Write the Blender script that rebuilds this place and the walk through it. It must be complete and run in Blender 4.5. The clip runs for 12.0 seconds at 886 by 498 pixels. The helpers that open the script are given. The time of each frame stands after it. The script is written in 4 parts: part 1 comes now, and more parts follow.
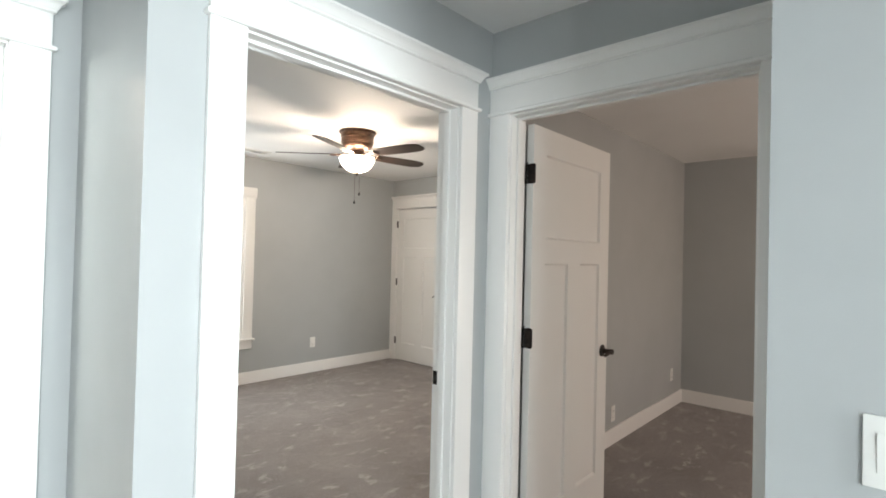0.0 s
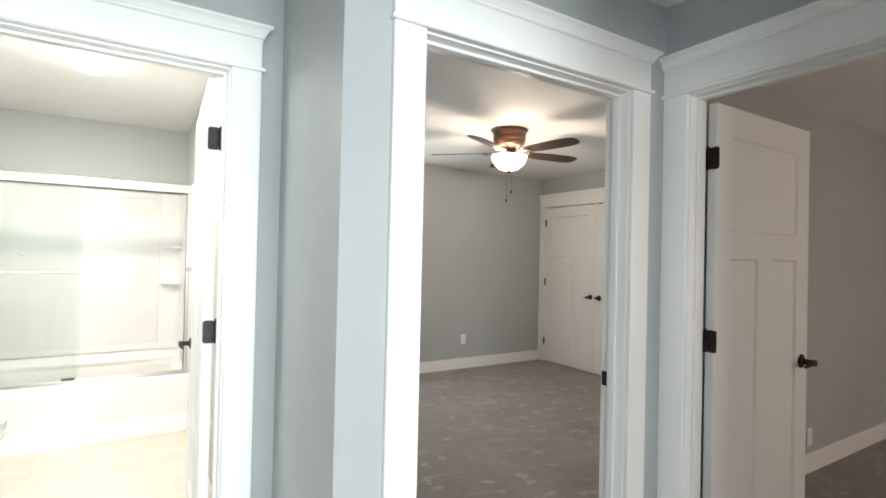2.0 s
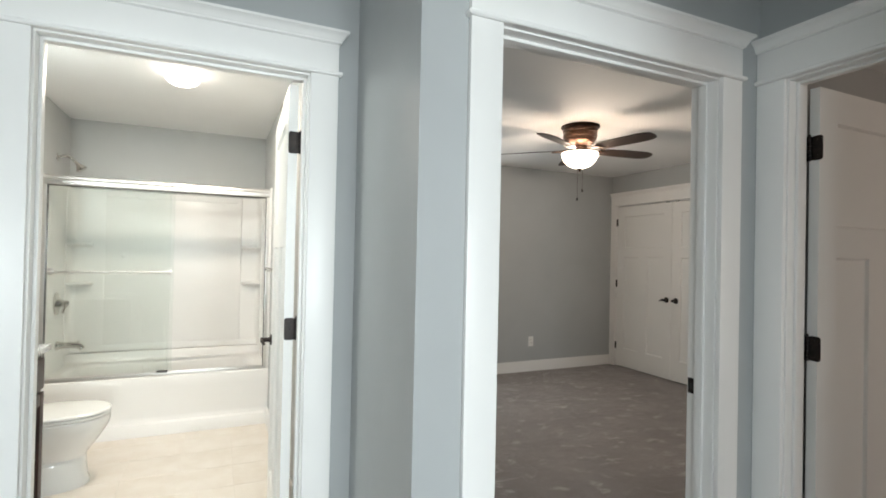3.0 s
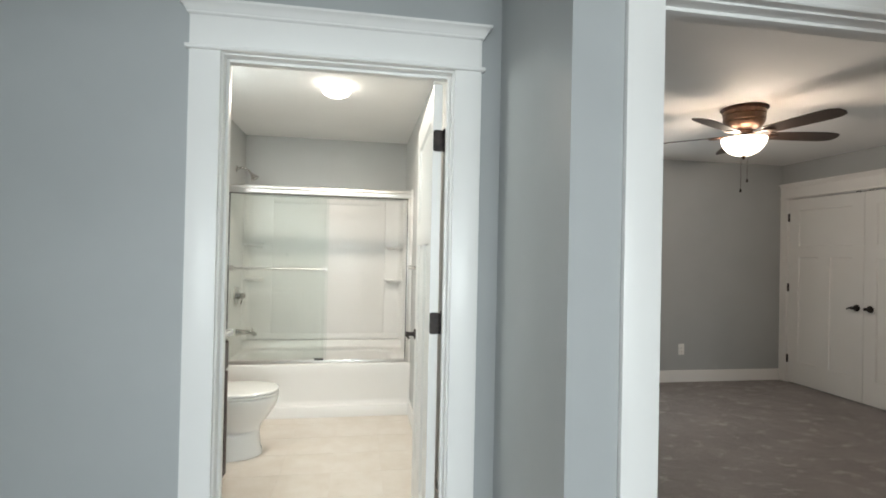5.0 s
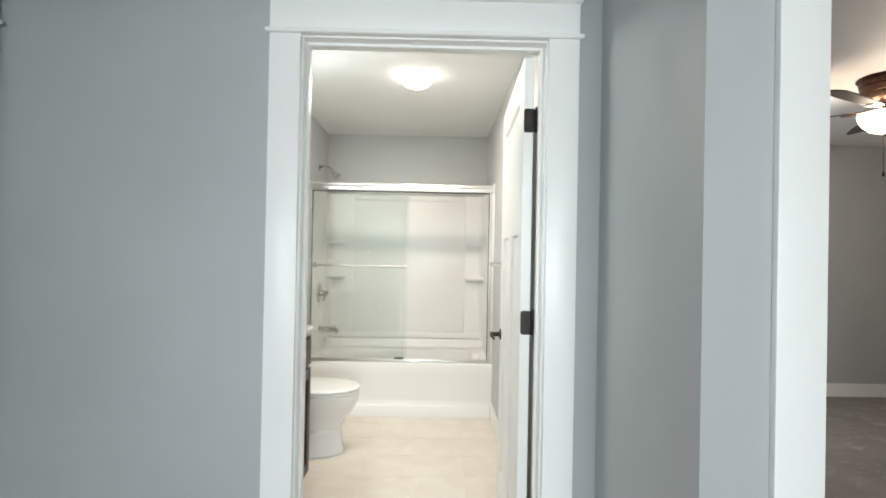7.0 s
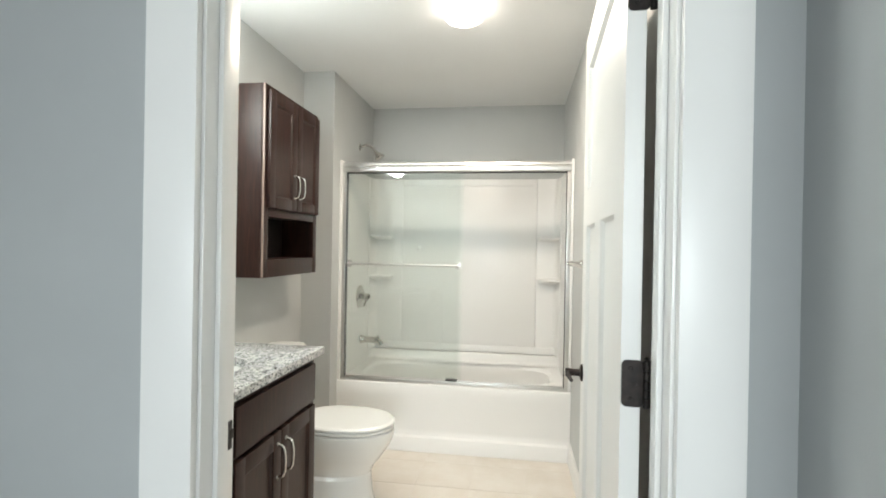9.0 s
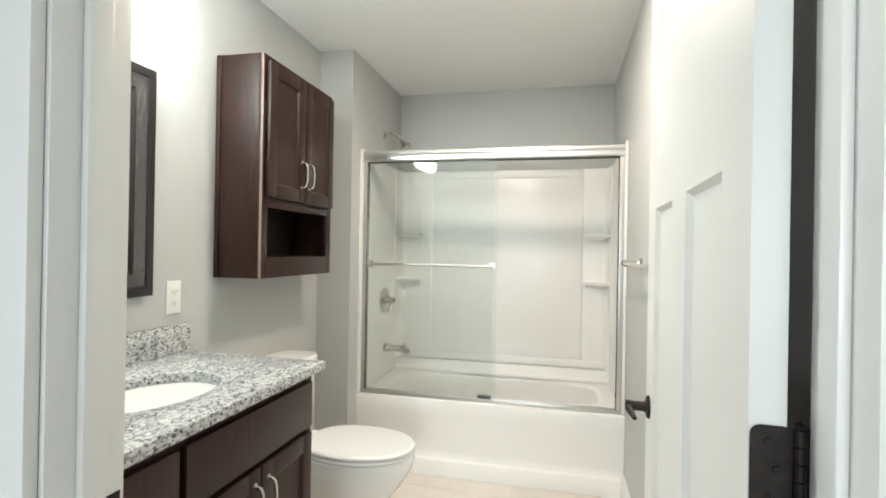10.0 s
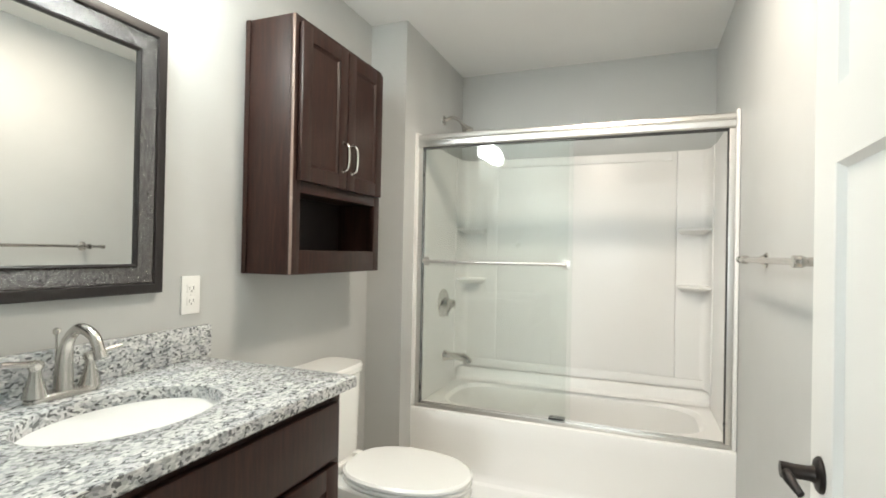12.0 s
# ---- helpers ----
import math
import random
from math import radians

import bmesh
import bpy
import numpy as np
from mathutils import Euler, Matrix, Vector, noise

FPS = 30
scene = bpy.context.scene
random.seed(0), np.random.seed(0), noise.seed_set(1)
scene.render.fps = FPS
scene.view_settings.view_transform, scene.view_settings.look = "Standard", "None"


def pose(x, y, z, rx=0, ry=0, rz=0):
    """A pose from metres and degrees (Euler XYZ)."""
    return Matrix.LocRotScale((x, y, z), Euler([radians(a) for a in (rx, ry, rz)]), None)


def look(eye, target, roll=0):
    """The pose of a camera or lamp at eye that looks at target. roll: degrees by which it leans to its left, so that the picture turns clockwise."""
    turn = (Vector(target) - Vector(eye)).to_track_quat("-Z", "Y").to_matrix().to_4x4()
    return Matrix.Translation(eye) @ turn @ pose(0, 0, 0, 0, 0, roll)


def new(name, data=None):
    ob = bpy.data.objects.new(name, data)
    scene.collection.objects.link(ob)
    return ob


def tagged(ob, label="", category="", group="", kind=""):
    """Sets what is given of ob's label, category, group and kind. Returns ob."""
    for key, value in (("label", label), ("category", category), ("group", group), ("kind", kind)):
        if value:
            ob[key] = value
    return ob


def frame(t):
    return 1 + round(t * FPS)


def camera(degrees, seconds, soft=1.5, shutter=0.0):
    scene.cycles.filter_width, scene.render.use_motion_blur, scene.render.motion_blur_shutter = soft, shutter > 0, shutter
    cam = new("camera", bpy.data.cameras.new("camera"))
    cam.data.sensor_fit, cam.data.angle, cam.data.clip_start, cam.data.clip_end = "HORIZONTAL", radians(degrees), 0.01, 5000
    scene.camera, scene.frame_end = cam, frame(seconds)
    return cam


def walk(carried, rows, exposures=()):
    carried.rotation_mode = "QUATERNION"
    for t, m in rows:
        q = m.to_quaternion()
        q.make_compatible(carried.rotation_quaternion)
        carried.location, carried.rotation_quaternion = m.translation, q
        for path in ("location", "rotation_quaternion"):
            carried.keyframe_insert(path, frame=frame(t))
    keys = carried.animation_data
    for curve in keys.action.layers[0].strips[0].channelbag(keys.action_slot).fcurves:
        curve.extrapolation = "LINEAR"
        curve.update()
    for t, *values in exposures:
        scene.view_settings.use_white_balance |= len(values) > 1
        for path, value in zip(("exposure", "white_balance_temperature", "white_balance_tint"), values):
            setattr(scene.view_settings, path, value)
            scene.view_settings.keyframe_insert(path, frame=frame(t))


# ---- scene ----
cam = camera(83.2, 12.0, soft=1.8)
PATH = [
    (0, (0.296, 0.077, 1.426), (1.774, 1.424, 1.454), 1.4),
    (0.5, (0.279, 0.102, 1.418), (1.696, 1.513, 1.444), 1.3),
    (1, (0.267, 0.123, 1.41), (1.569, 1.641, 1.434), 1.4),
    (1.5, (0.249, 0.14, 1.399), (1.42, 1.762, 1.42), 1.3),
    (2, (0.235, 0.157, 1.392), (1.284, 1.86, 1.414), 1.3),
    (2.5, (0.222, 0.182, 1.388), (1.155, 1.951, 1.408), 1.3),
    (3, (0.21, 0.194, 1.384), (1.036, 2.016, 1.406), 1.2),
    (5, (0.177, 0.246, 1.361), (0.504, 2.219, 1.378), 1.2),
    (5.5, (0.171, 0.262, 1.349), (0.388, 2.25, 1.369), 1.3),
    (6, (0.165, 0.272, 1.342), (0.301, 2.268, 1.361), 1.2),
    (6.5, (0.155, 0.3, 1.328), (0.23, 2.299, 1.348), 1.2),
    (7, (0.151, 0.421, 1.328), (0.174, 2.421, 1.342), 1.1),
    (9, (0.259, 1.259, 1.325), (-0.031, 3.238, 1.319), 1.0),
    (9.5, (0.261, 1.48, 1.319), (-0.125, 3.442, 1.313), 1.0),
    (10, (0.263, 1.65, 1.296), (-0.193, 3.597, 1.3), 1.0),
    (10.5, (0.252, 1.787, 1.282), (-0.28, 3.714, 1.287), 1.1),
    (11, (0.235, 1.883, 1.266), (-0.379, 3.786, 1.277), 1.1),
    (11.5, (0.216, 1.967, 1.265), (-0.47, 3.845, 1.273), 1.1),
    (12, (0.209, 2.017, 1.257), (-0.518, 3.88, 1.27), 1.1),
]
EXPOSURES = [(0.0, 0.46), (1.5, 0.24), (2.5, -0.08), (3.2, -0.42), (5.0, -0.60), (6.0, -0.54), (7.0, -0.44), (9.0, -0.48), (12.0, -0.44)]
walk(cam, [(t, look(eye, target, roll)) for t, eye, target, roll in PATH], EXPOSURES)

# ---- plan (metres) ----
CEIL = 2.44
Y_BATH, Y_BATH_IN = 2.106, 2.218          # wall with the bathroom door
Y_ONE, Y_ONE_IN = 1.442, 1.555            # wall with the carpeted bedroom's door
X_TWO, X_TWO_IN = 2.100, 2.202            # wall with the second bedroom's door
X_STUB = 0.698                            # short return wall between the two doors
X_SWITCH, Y_SWITCH = 1.40, 0.256          # hall wall with the switch, and its end
X_HALL_L, Y_LINTEL = -1.33, -0.60         # side wall of the hall; wide opening behind, with an added lintel that cuts light
LIV_L, LIV_R, LIV_B = -3.8, 2.0, -4.4     # room behind the hall
BATH_L, BATH_R, BATH_B = -1.112, 0.612, 5.195
X_ALC, Y_ALC = -0.907, 4.314              # plumbing wall of the tub
BED_B, BED_R = 5.240, 4.925
TWO_L, TWO_B, TWO_F = 1.705, 5.74, -2.2
HEAD = 2.047                              # height of the door openings
TUB_F = 4.465

# ---- world and lamps ----
world = bpy.data.worlds.new("world")
scene.world = world
world.use_nodes = True
wn = world.node_tree
sky = wn.nodes.new("ShaderNodeTexSky")
sky.sky_type = "NISHITA"
sky.sun_disc = False
sky.sun_elevation = radians(35)
sky.sun_rotation = radians(200)
wn.links.new(sky.outputs["Color"], wn.nodes["Background"].inputs["Color"])
wn.nodes["Background"].inputs["Strength"].default_value = 0.1


def area_lamp(name, m, w, h, watts, colour):
    d = bpy.data.lights.new(name, "AREA")
    d.shape, d.size, d.size_y, d.energy, d.color = "RECTANGLE", w, h, watts, colour
    ob = new(name, d)
    ob.matrix_world = m
    return ob


def point_lamp(name, place, watts, colour, radius):
    d = bpy.data.lights.new(name, "POINT")
    d.energy, d.color, d.shadow_soft_size = watts, colour, radius
    ob = new(name, d)
    ob.location = place
    return ob


DAY = (0.872, 0.96, 0.985)
WARM = (1.0, 0.81, 0.66)
HALL_WATTS, BED_WATTS, TWO_WATTS = 212, 18, 33
FAN_WATTS, FAN_GLOW = 47, 9
BATH_WATTS, BATH_GLOW, VANITY_GLOW = 28, 10, 88
# Unseen windows assumed behind; the left one added to light the switch wall
area_lamp("living_window_daylight", look((1.0, LIV_B + 0.03, 1.475), (1.0, 0, 1.40)), 1.6, 1.05, HALL_WATTS, DAY)
area_lamp("living_side_fill", look((-2.25, LIV_B + 0.03, 1.475), (-2.25, 0, 1.40)), 1.5, 1.05, HALL_WATTS * 1.0, DAY)
area_lamp("bedroom_window_daylight", look((2.335, BED_B + 0.05, 1.25), (2.335, 3, 1.2)), 0.92, 1.5, BED_WATTS, DAY)
# Added warm fill at an unseen opening, tinted to brown the far wall
area_lamp("second_bedroom_fill", look((4.2, TWO_F - 0.05, 1.35), (4.2, 0, 1.3)), 1.2, 1.3, TWO_WATTS, (1.0, 0.80, 0.66))
area_lamp("ceiling_light_bulb", look((0.0, 3.57, CEIL - 0.034), (0.0, 3.571, 0)), 0.18, 0.18, BATH_WATTS, (1.0, 0.87, 0.72))
point_lamp("fan_bulb", (2.865, 3.41, 2.195), FAN_WATTS, WARM, 0.05)


# ---- materials ----
def mat(name, colour, rough=0.5, metal=0.0):
    m = bpy.data.materials.new(name)
    m.use_nodes = True
    b = m.node_tree.nodes["Principled BSDF"]
    b.inputs["Base Color"].default_value = (*colour, 1)
    b.inputs["Roughness"].default_value = rough
    b.inputs["Metallic"].default_value = metal
    return m, m.node_tree, b


def nd(nt, kind, **inputs):
    n = nt.nodes.new(kind)
    for k, v in inputs.items():
        n.inputs[k.replace("_", " ")].default_value = v
    return n


def coords(nt, scale=(1, 1, 1)):
    tc = nt.nodes.new("ShaderNodeTexCoord")
    mp = nt.nodes.new("ShaderNodeMapping")
    mp.inputs["Scale"].default_value = scale
    nt.links.new(tc.outputs["Object"], mp.inputs["Vector"])
    return mp.outputs["Vector"]


def noise_tex(nt, vec, scale, detail=3.0, rough=0.55):
    n = nd(nt, "ShaderNodeTexNoise", Scale=scale, Detail=detail, Roughness=rough)
    nt.links.new(vec, n.inputs["Vector"])
    return n.outputs["Fac"]


def ramp(nt, fac, stops):
    r = nt.nodes.new("ShaderNodeValToRGB")
    while len(r.color_ramp.elements) < len(stops):
        r.color_ramp.elements.new(0.5)
    for e, (p, c) in zip(r.color_ramp.elements, stops):
        e.position, e.color = p, (*c, 1) if len(c) == 3 else c
    nt.links.new(fac, r.inputs["Fac"])
    return r.outputs["Color"]


def bump(nt, b, height, strength, distance):
    n = nd(nt, "ShaderNodeBump", Strength=strength, Distance=distance)
    nt.links.new(height, n.inputs["Height"])
    nt.links.new(n.outputs["Normal"], b.inputs["Normal"])


def span(nt, fac, lo, hi):
    n = nt.nodes.new("ShaderNodeMapRange")
    n.inputs["To Min"].default_value, n.inputs["To Max"].default_value = lo, hi
    nt.links.new(fac, n.inputs["Value"])
    return n.outputs["Result"]


def painted(name, colour, rough, grain, depth, spread=0.04):
    """Rolled or brushed paint: faint cloudy tone, roller texture in the relief."""
    m, nt, b = mat(name, colour, rough)
    v = coords(nt)
    lo = tuple(c * (1 - spread) for c in colour)
    hi = tuple(min(1, c * (1 + spread)) for c in colour)
    nt.links.new(ramp(nt, noise_tex(nt, v, 1.7, 4), [(0.3, lo), (0.7, hi)]), b.inputs["Base Color"])
    nt.links.new(span(nt, noise_tex(nt, v, 9, 3), rough - 0.05, rough + 0.07), b.inputs["Roughness"])
    bump(nt, b, noise_tex(nt, v, grain, 3), 0.35, depth)
    return m


PAINT = painted("grey_wall_paint", (0.408, 0.426, 0.429), 0.55, 320, 0.0007)
# Same grey paint, lightened to stand for the bathroom's brighter light
PAINT_LIT = painted("grey_wall_paint_lit", (0.505, 0.513, 0.503), 0.5, 320, 0.0007)
CEILING = painted("ceiling_paint", (0.84, 0.84, 0.83), 0.8, 140, 0.0014, 0.02)
TRIM = painted("white_trim_paint", (0.835, 0.83, 0.81), 0.32, 60, 0.0003, 0.015)
DOORP = painted("white_door_paint", (0.79, 0.79, 0.77), 0.36, 90, 0.0003, 0.015)
PLATE = mat("white_plastic", (0.82, 0.82, 0.79), 0.3)[0]
SLOT = mat("dark_slot", (0.02, 0.02, 0.02), 0.6)[0]


def bronze():
    m, nt, b = mat("oil_rubbed_bronze", (0.022, 0.018, 0.016), 0.42, 0.75)
    v = coords(nt)
    nt.links.new(ramp(nt, noise_tex(nt, v, 45, 4), [(0.35, (0.020, 0.018, 0.018)), (0.85, (0.052, 0.041, 0.036))]), b.inputs["Base Color"])
    nt.links.new(span(nt, noise_tex(nt, v, 160, 2), 0.34, 0.52), b.inputs["Roughness"])
    return m


def brushed(name, colour, rough):
    m, nt, b = mat(name, colour, rough, 1.0)
    v = coords(nt, (1, 1, 30))
    nt.links.new(span(nt, noise_tex(nt, v, 60, 2), rough - 0.06, rough + 0.08), b.inputs["Roughness"])
    return m


BRONZE = bronze()
NICKEL = brushed("brushed_nickel", (0.56, 0.54, 0.51), 0.22)
ALUM = brushed("satin_aluminium", (0.74, 0.73, 0.71), 0.33)
CHROME = mat("bright_chrome", (0.8, 0.8, 0.8), 0.1, 1.0)[0]


def wood():
    m, nt, b = mat("espresso_stained_wood", (0.03, 0.016, 0.012), 0.34)
    v = coords(nt, (14, 14, 1.1))
    f = noise_tex(nt, v, 7, 6, 0.6)
    nt.links.new(ramp(nt, f, [(0.28, (0.013, 0.006, 0.005)), (0.55, (0.029, 0.0115, 0.008)), (0.8, (0.052, 0.020, 0.013))]), b.inputs["Base Color"])
    nt.links.new(span(nt, noise_tex(nt, coords(nt), 5, 3), 0.36, 0.48), b.inputs["Roughness"])
    b.inputs["Specular IOR Level"].default_value = 0.32
    bump(nt, b, f, 0.25, 0.0006)
    return m


WOOD = wood()
# Flat darker brown for the cabinet back, vanity floor and toe kick
WOODDARK = mat("dark_cabinet_panel", (0.012, 0.007, 0.006), 0.5)[0]
# Pale colour that paints the highlight on the cabinet's front edge
EDGE = mat("wood_edge_highlight", (0.26, 0.19, 0.16), 0.35)[0]


def granite():
    m, nt, b = mat("speckled_granite", (0.5, 0.5, 0.5), 0.14)
    v = coords(nt, (1.0, 0.62, 1.0))
    wob = nd(nt, "ShaderNodeTexNoise", Scale=60.0, Detail=2.0)
    nt.links.new(v, wob.inputs["Vector"])
    mix = nt.nodes.new("ShaderNodeVectorMath")
    mix.operation = "MULTIPLY_ADD"
    mix.inputs[1].default_value = (0.012, 0.012, 0.012)
    nt.links.new(wob.outputs["Color"], mix.inputs[0])
    nt.links.new(v, mix.inputs[2])
    vo = nd(nt, "ShaderNodeTexVoronoi", Scale=200.0)
    nt.links.new(mix.outputs["Vector"], vo.inputs["Vector"])
    sep = nt.nodes.new("ShaderNodeSeparateColor")
    nt.links.new(vo.outputs["Color"], sep.inputs["Color"])
    base = ramp(nt, sep.outputs["Red"], [(0.0, (0.070, 0.073, 0.076)), (0.10, (0.175, 0.18, 0.184)), (0.26, (0.355, 0.371, 0.374)),
                                         (0.50, (0.50, 0.514, 0.515)), (0.88, (0.68, 0.69, 0.688))])
    big = nd(nt, "ShaderNodeTexVoronoi", Scale=52.0)
    nt.links.new(mix.outputs["Vector"], big.inputs["Vector"])
    sb = nt.nodes.new("ShaderNodeSeparateColor")
    nt.links.new(big.outputs["Color"], sb.inputs["Color"])
    tone = ramp(nt, sb.outputs["Green"], [(0.0, (0.62, 0.64, 0.65)), (0.35, (0.87, 0.86, 0.88)), (0.8, (1, 1, 0.98))])
    mul = nt.nodes.new("ShaderNodeMix")
    mul.data_type, mul.blend_type = "RGBA", "MULTIPLY"
    mul.inputs["Factor"].default_value = 1.0
    nt.links.new(base, mul.inputs["A"])
    nt.links.new(tone, mul.inputs["B"])
    nt.links.new(mul.outputs["Result"], b.inputs["Base Color"])
    return m


GRANITE = granite()


def glossy_white(name, colour, rough):
    m, nt, b = mat(name, colour, rough)
    b.inputs["Coat Weight"].default_value = 0.4 if rough < 0.2 else 0.0
    b.inputs["Coat Roughness"].default_value = 0.08
    v = coords(nt)
    nt.links.new(span(nt, noise_tex(nt, v, 6, 3), rough - 0.03, rough + 0.06), b.inputs["Roughness"])
    bump(nt, b, noise_tex(nt, v, 5, 2), 0.15, 0.002)
    return m


PORCELAIN = glossy_white("porcelain", (0.82, 0.82, 0.80), 0.1)
ACRYLIC = glossy_white("white_acrylic", (0.86, 0.85, 0.83), 0.30)


def glass():
    m = bpy.data.materials.new("clear_glass")
    m.use_nodes = True
    nt = m.node_tree
    nt.nodes.remove(nt.nodes["Principled BSDF"])
    tr = nt.nodes.new("ShaderNodeBsdfTransparent")
    tr.inputs["Color"].default_value = (0.975, 0.99, 0.983, 1)
    gl = nt.nodes.new("ShaderNodeBsdfGlossy")
    gl.inputs["Roughness"].default_value = 0.015
    fr = nd(nt, "ShaderNodeFresnel", IOR=1.5)
    mx = nt.nodes.new("ShaderNodeMixShader")
    nt.links.new(fr.outputs["Fac"], mx.inputs["Fac"])
    nt.links.new(tr.outputs["BSDF"], mx.inputs[1])
    nt.links.new(gl.outputs["BSDF"], mx.inputs[2])
    nt.links.new(mx.outputs["Shader"], nt.nodes["Material Output"].inputs["Surface"])
    return m


GLASS = glass()
MIRROR = mat("mirror_silver", (0.80, 0.82, 0.81), 0.01, 1.0)[0]


def hammered():
    """Dark pewter with short wavy ripples that run level round the frame."""
    m, nt, b = mat("hammered_pewter_band", (0.1, 0.095, 0.095), 0.27, 0.9)
    v = coords(nt, (1, 1, 3.4))
    w = nd(nt, "ShaderNodeTexVoronoi", Scale=105.0, Randomness=0.85)
    nt.links.new(v, w.inputs["Vector"])
    n = noise_tex(nt, coords(nt, (1, 1, 4.5)), 110, 3)
    add = nt.nodes.new("ShaderNodeMath")
    add.operation = "MULTIPLY_ADD"
    add.inputs[1].default_value = 0.8
    nt.links.new(n, add.inputs[0])
    nt.links.new(w.outputs["Distance"], add.inputs[2])
    bump(nt, b, add.outputs["Value"], 0.9, 0.004)
    nt.links.new(ramp(nt, add.outputs["Value"], [(0.35, (0.030, 0.028, 0.028)), (0.95, (0.17, 0.163, 0.16))]), b.inputs["Base Color"])
    return m


HAMMER = hammered()
FRAME = mat("black_brown_frame", (0.016, 0.013, 0.013), 0.3)[0]


def carpet():
    """Cut pile: faint broad tone, fine fibre grain and scattered lighter flecks where the pile lies over."""
    m, nt, b = mat("taupe_carpet", (0.24, 0.21, 0.198), 0.95)
    v = coords(nt)
    broad = noise_tex(nt, v, 2.4, 5, 0.6)
    fleck = noise_tex(nt, coords(nt, (1.0, 1.5, 1.0)), 6.5, 7, 0.68)
    fibre = noise_tex(nt, v, 95, 5, 0.85)
    tone = ramp(nt, broad, [(0.32, (0.195, 0.170, 0.159)), (0.68, (0.275, 0.243, 0.231))])
    grain = ramp(nt, fibre, [(0.34, (0.66, 0.66, 0.66)), (0.66, (1.22, 1.22, 1.22))])
    mul = nt.nodes.new("ShaderNodeMix")
    mul.data_type, mul.blend_type = "RGBA", "MULTIPLY"
    mul.inputs["Factor"].default_value = 1.0
    nt.links.new(tone, mul.inputs["A"])
    nt.links.new(grain, mul.inputs["B"])
    lie = nt.nodes.new("ShaderNodeMapRange")
    lie.interpolation_type = "SMOOTHSTEP"
    lie.inputs["From Min"].default_value, lie.inputs["From Max"].default_value = 0.53, 0.68
    lie.inputs["To Max"].default_value = 0.62
    nt.links.new(fleck, lie.inputs["Value"])
    mix = nt.nodes.new("ShaderNodeMix")
    mix.data_type = "RGBA"
    nt.links.new(lie.outputs["Result"], mix.inputs["Factor"])
    nt.links.new(mul.outputs["Result"], mix.inputs["A"])
    mix.inputs["B"].default_value = (0.50, 0.455, 0.435, 1)
    nt.links.new(mix.outputs["Result"], b.inputs["Base Color"])
    b.inputs["Sheen Weight"].default_value = 0.25
    add = nt.nodes.new("ShaderNodeMath")
    add.operation = "MULTIPLY_ADD"
    add.inputs[1].default_value = 2.0
    nt.links.new(fleck, add.inputs[0])
    nt.links.new(fibre, add.inputs[2])
    bump(nt, b, add.outputs["Value"], 0.8, 0.006)
    return m


CARPET = carpet()


def tile():
    m, nt, b = mat("beige_floor_tile", (0.6, 0.53, 0.45), 0.32)
    info = nt.nodes.new("ShaderNodeObjectInfo")
    tc = nt.nodes.new("ShaderNodeTexCoord")
    off = nt.nodes.new("ShaderNodeVectorMath")
    off.operation = "ADD"
    nt.links.new(tc.outputs["Object"], off.inputs[0])
    sc = nt.nodes.new("ShaderNodeMath")
    sc.operation = "MULTIPLY"
    sc.inputs[1].default_value = 37.0
    nt.links.new(info.outputs["Random"], sc.inputs[0])
    nt.links.new(sc.outputs["Value"], off.inputs[1])
    f = noise_tex(nt, off.outputs["Vector"], 6, 5, 0.6)
    base = ramp(nt, f, [(0.3, (0.73, 0.665, 0.585)), (0.7, (0.82, 0.775, 0.715))])
    tone = ramp(nt, info.outputs["Random"], [(0.0, (0.97, 0.96, 0.95)), (1.0, (1.0, 1.0, 1.0))])
    mul = nt.nodes.new("ShaderNodeMix")
    mul.data_type, mul.blend_type = "RGBA", "MULTIPLY"
    mul.inputs["Factor"].default_value = 1.0
    nt.links.new(base, mul.inputs["A"])
    nt.links.new(tone, mul.inputs["B"])
    nt.links.new(mul.outputs["Result"], b.inputs["Base Color"])
    bump(nt, b, f, 0.2, 0.001)
    return m


TILE = tile()
GROUT = painted("tile_grout", (0.78, 0.73, 0.665), 0.8, 200, 0.0008)
BLADE = mat("dark_walnut_blade", (0.030, 0.018, 0.013), 0.45)[0]


def copper():
    m, nt, b = mat("bronze_copper_housing", (0.11, 0.05, 0.028), 0.36, 0.8)
    v = coords(nt)
    nt.links.new(ramp(nt, noise_tex(nt, v, 30, 4), [(0.3, (0.040, 0.021, 0.014)), (0.75, (0.10, 0.052, 0.032))]), b.inputs["Base Color"])
    return m


COPPER = copper()


def glow(name, colour, strength):
    m, nt, b = mat(name, (0.85, 0.83, 0.8), 0.3)
    b.inputs["Emission Color"].default_value = (*colour, 1)
    b.inputs["Emission Strength"].default_value = strength
    return m


BOWL = glow("lit_frosted_bowl", (1.0, 0.86, 0.66), FAN_GLOW)
DOME = glow("lit_ceiling_dome", (1.0, 0.91, 0.79), BATH_GLOW)
GLOBE = glow("lit_vanity_shade", (0.93, 1.0, 0.965), VANITY_GLOW)


# ---- mesh helpers ----
def mesh_of(bm, name, material):
    me = bpy.data.meshes.new(name)
    bmesh.ops.recalc_face_normals(bm, faces=bm.faces)
    bm.to_mesh(me)
    bm.free()
    me.materials.append(material)
    return me


def smooth(me, angle=27):
    for p in me.polygons:
        p.use_smooth = True
    me.set_sharp_from_angle(angle=radians(angle))


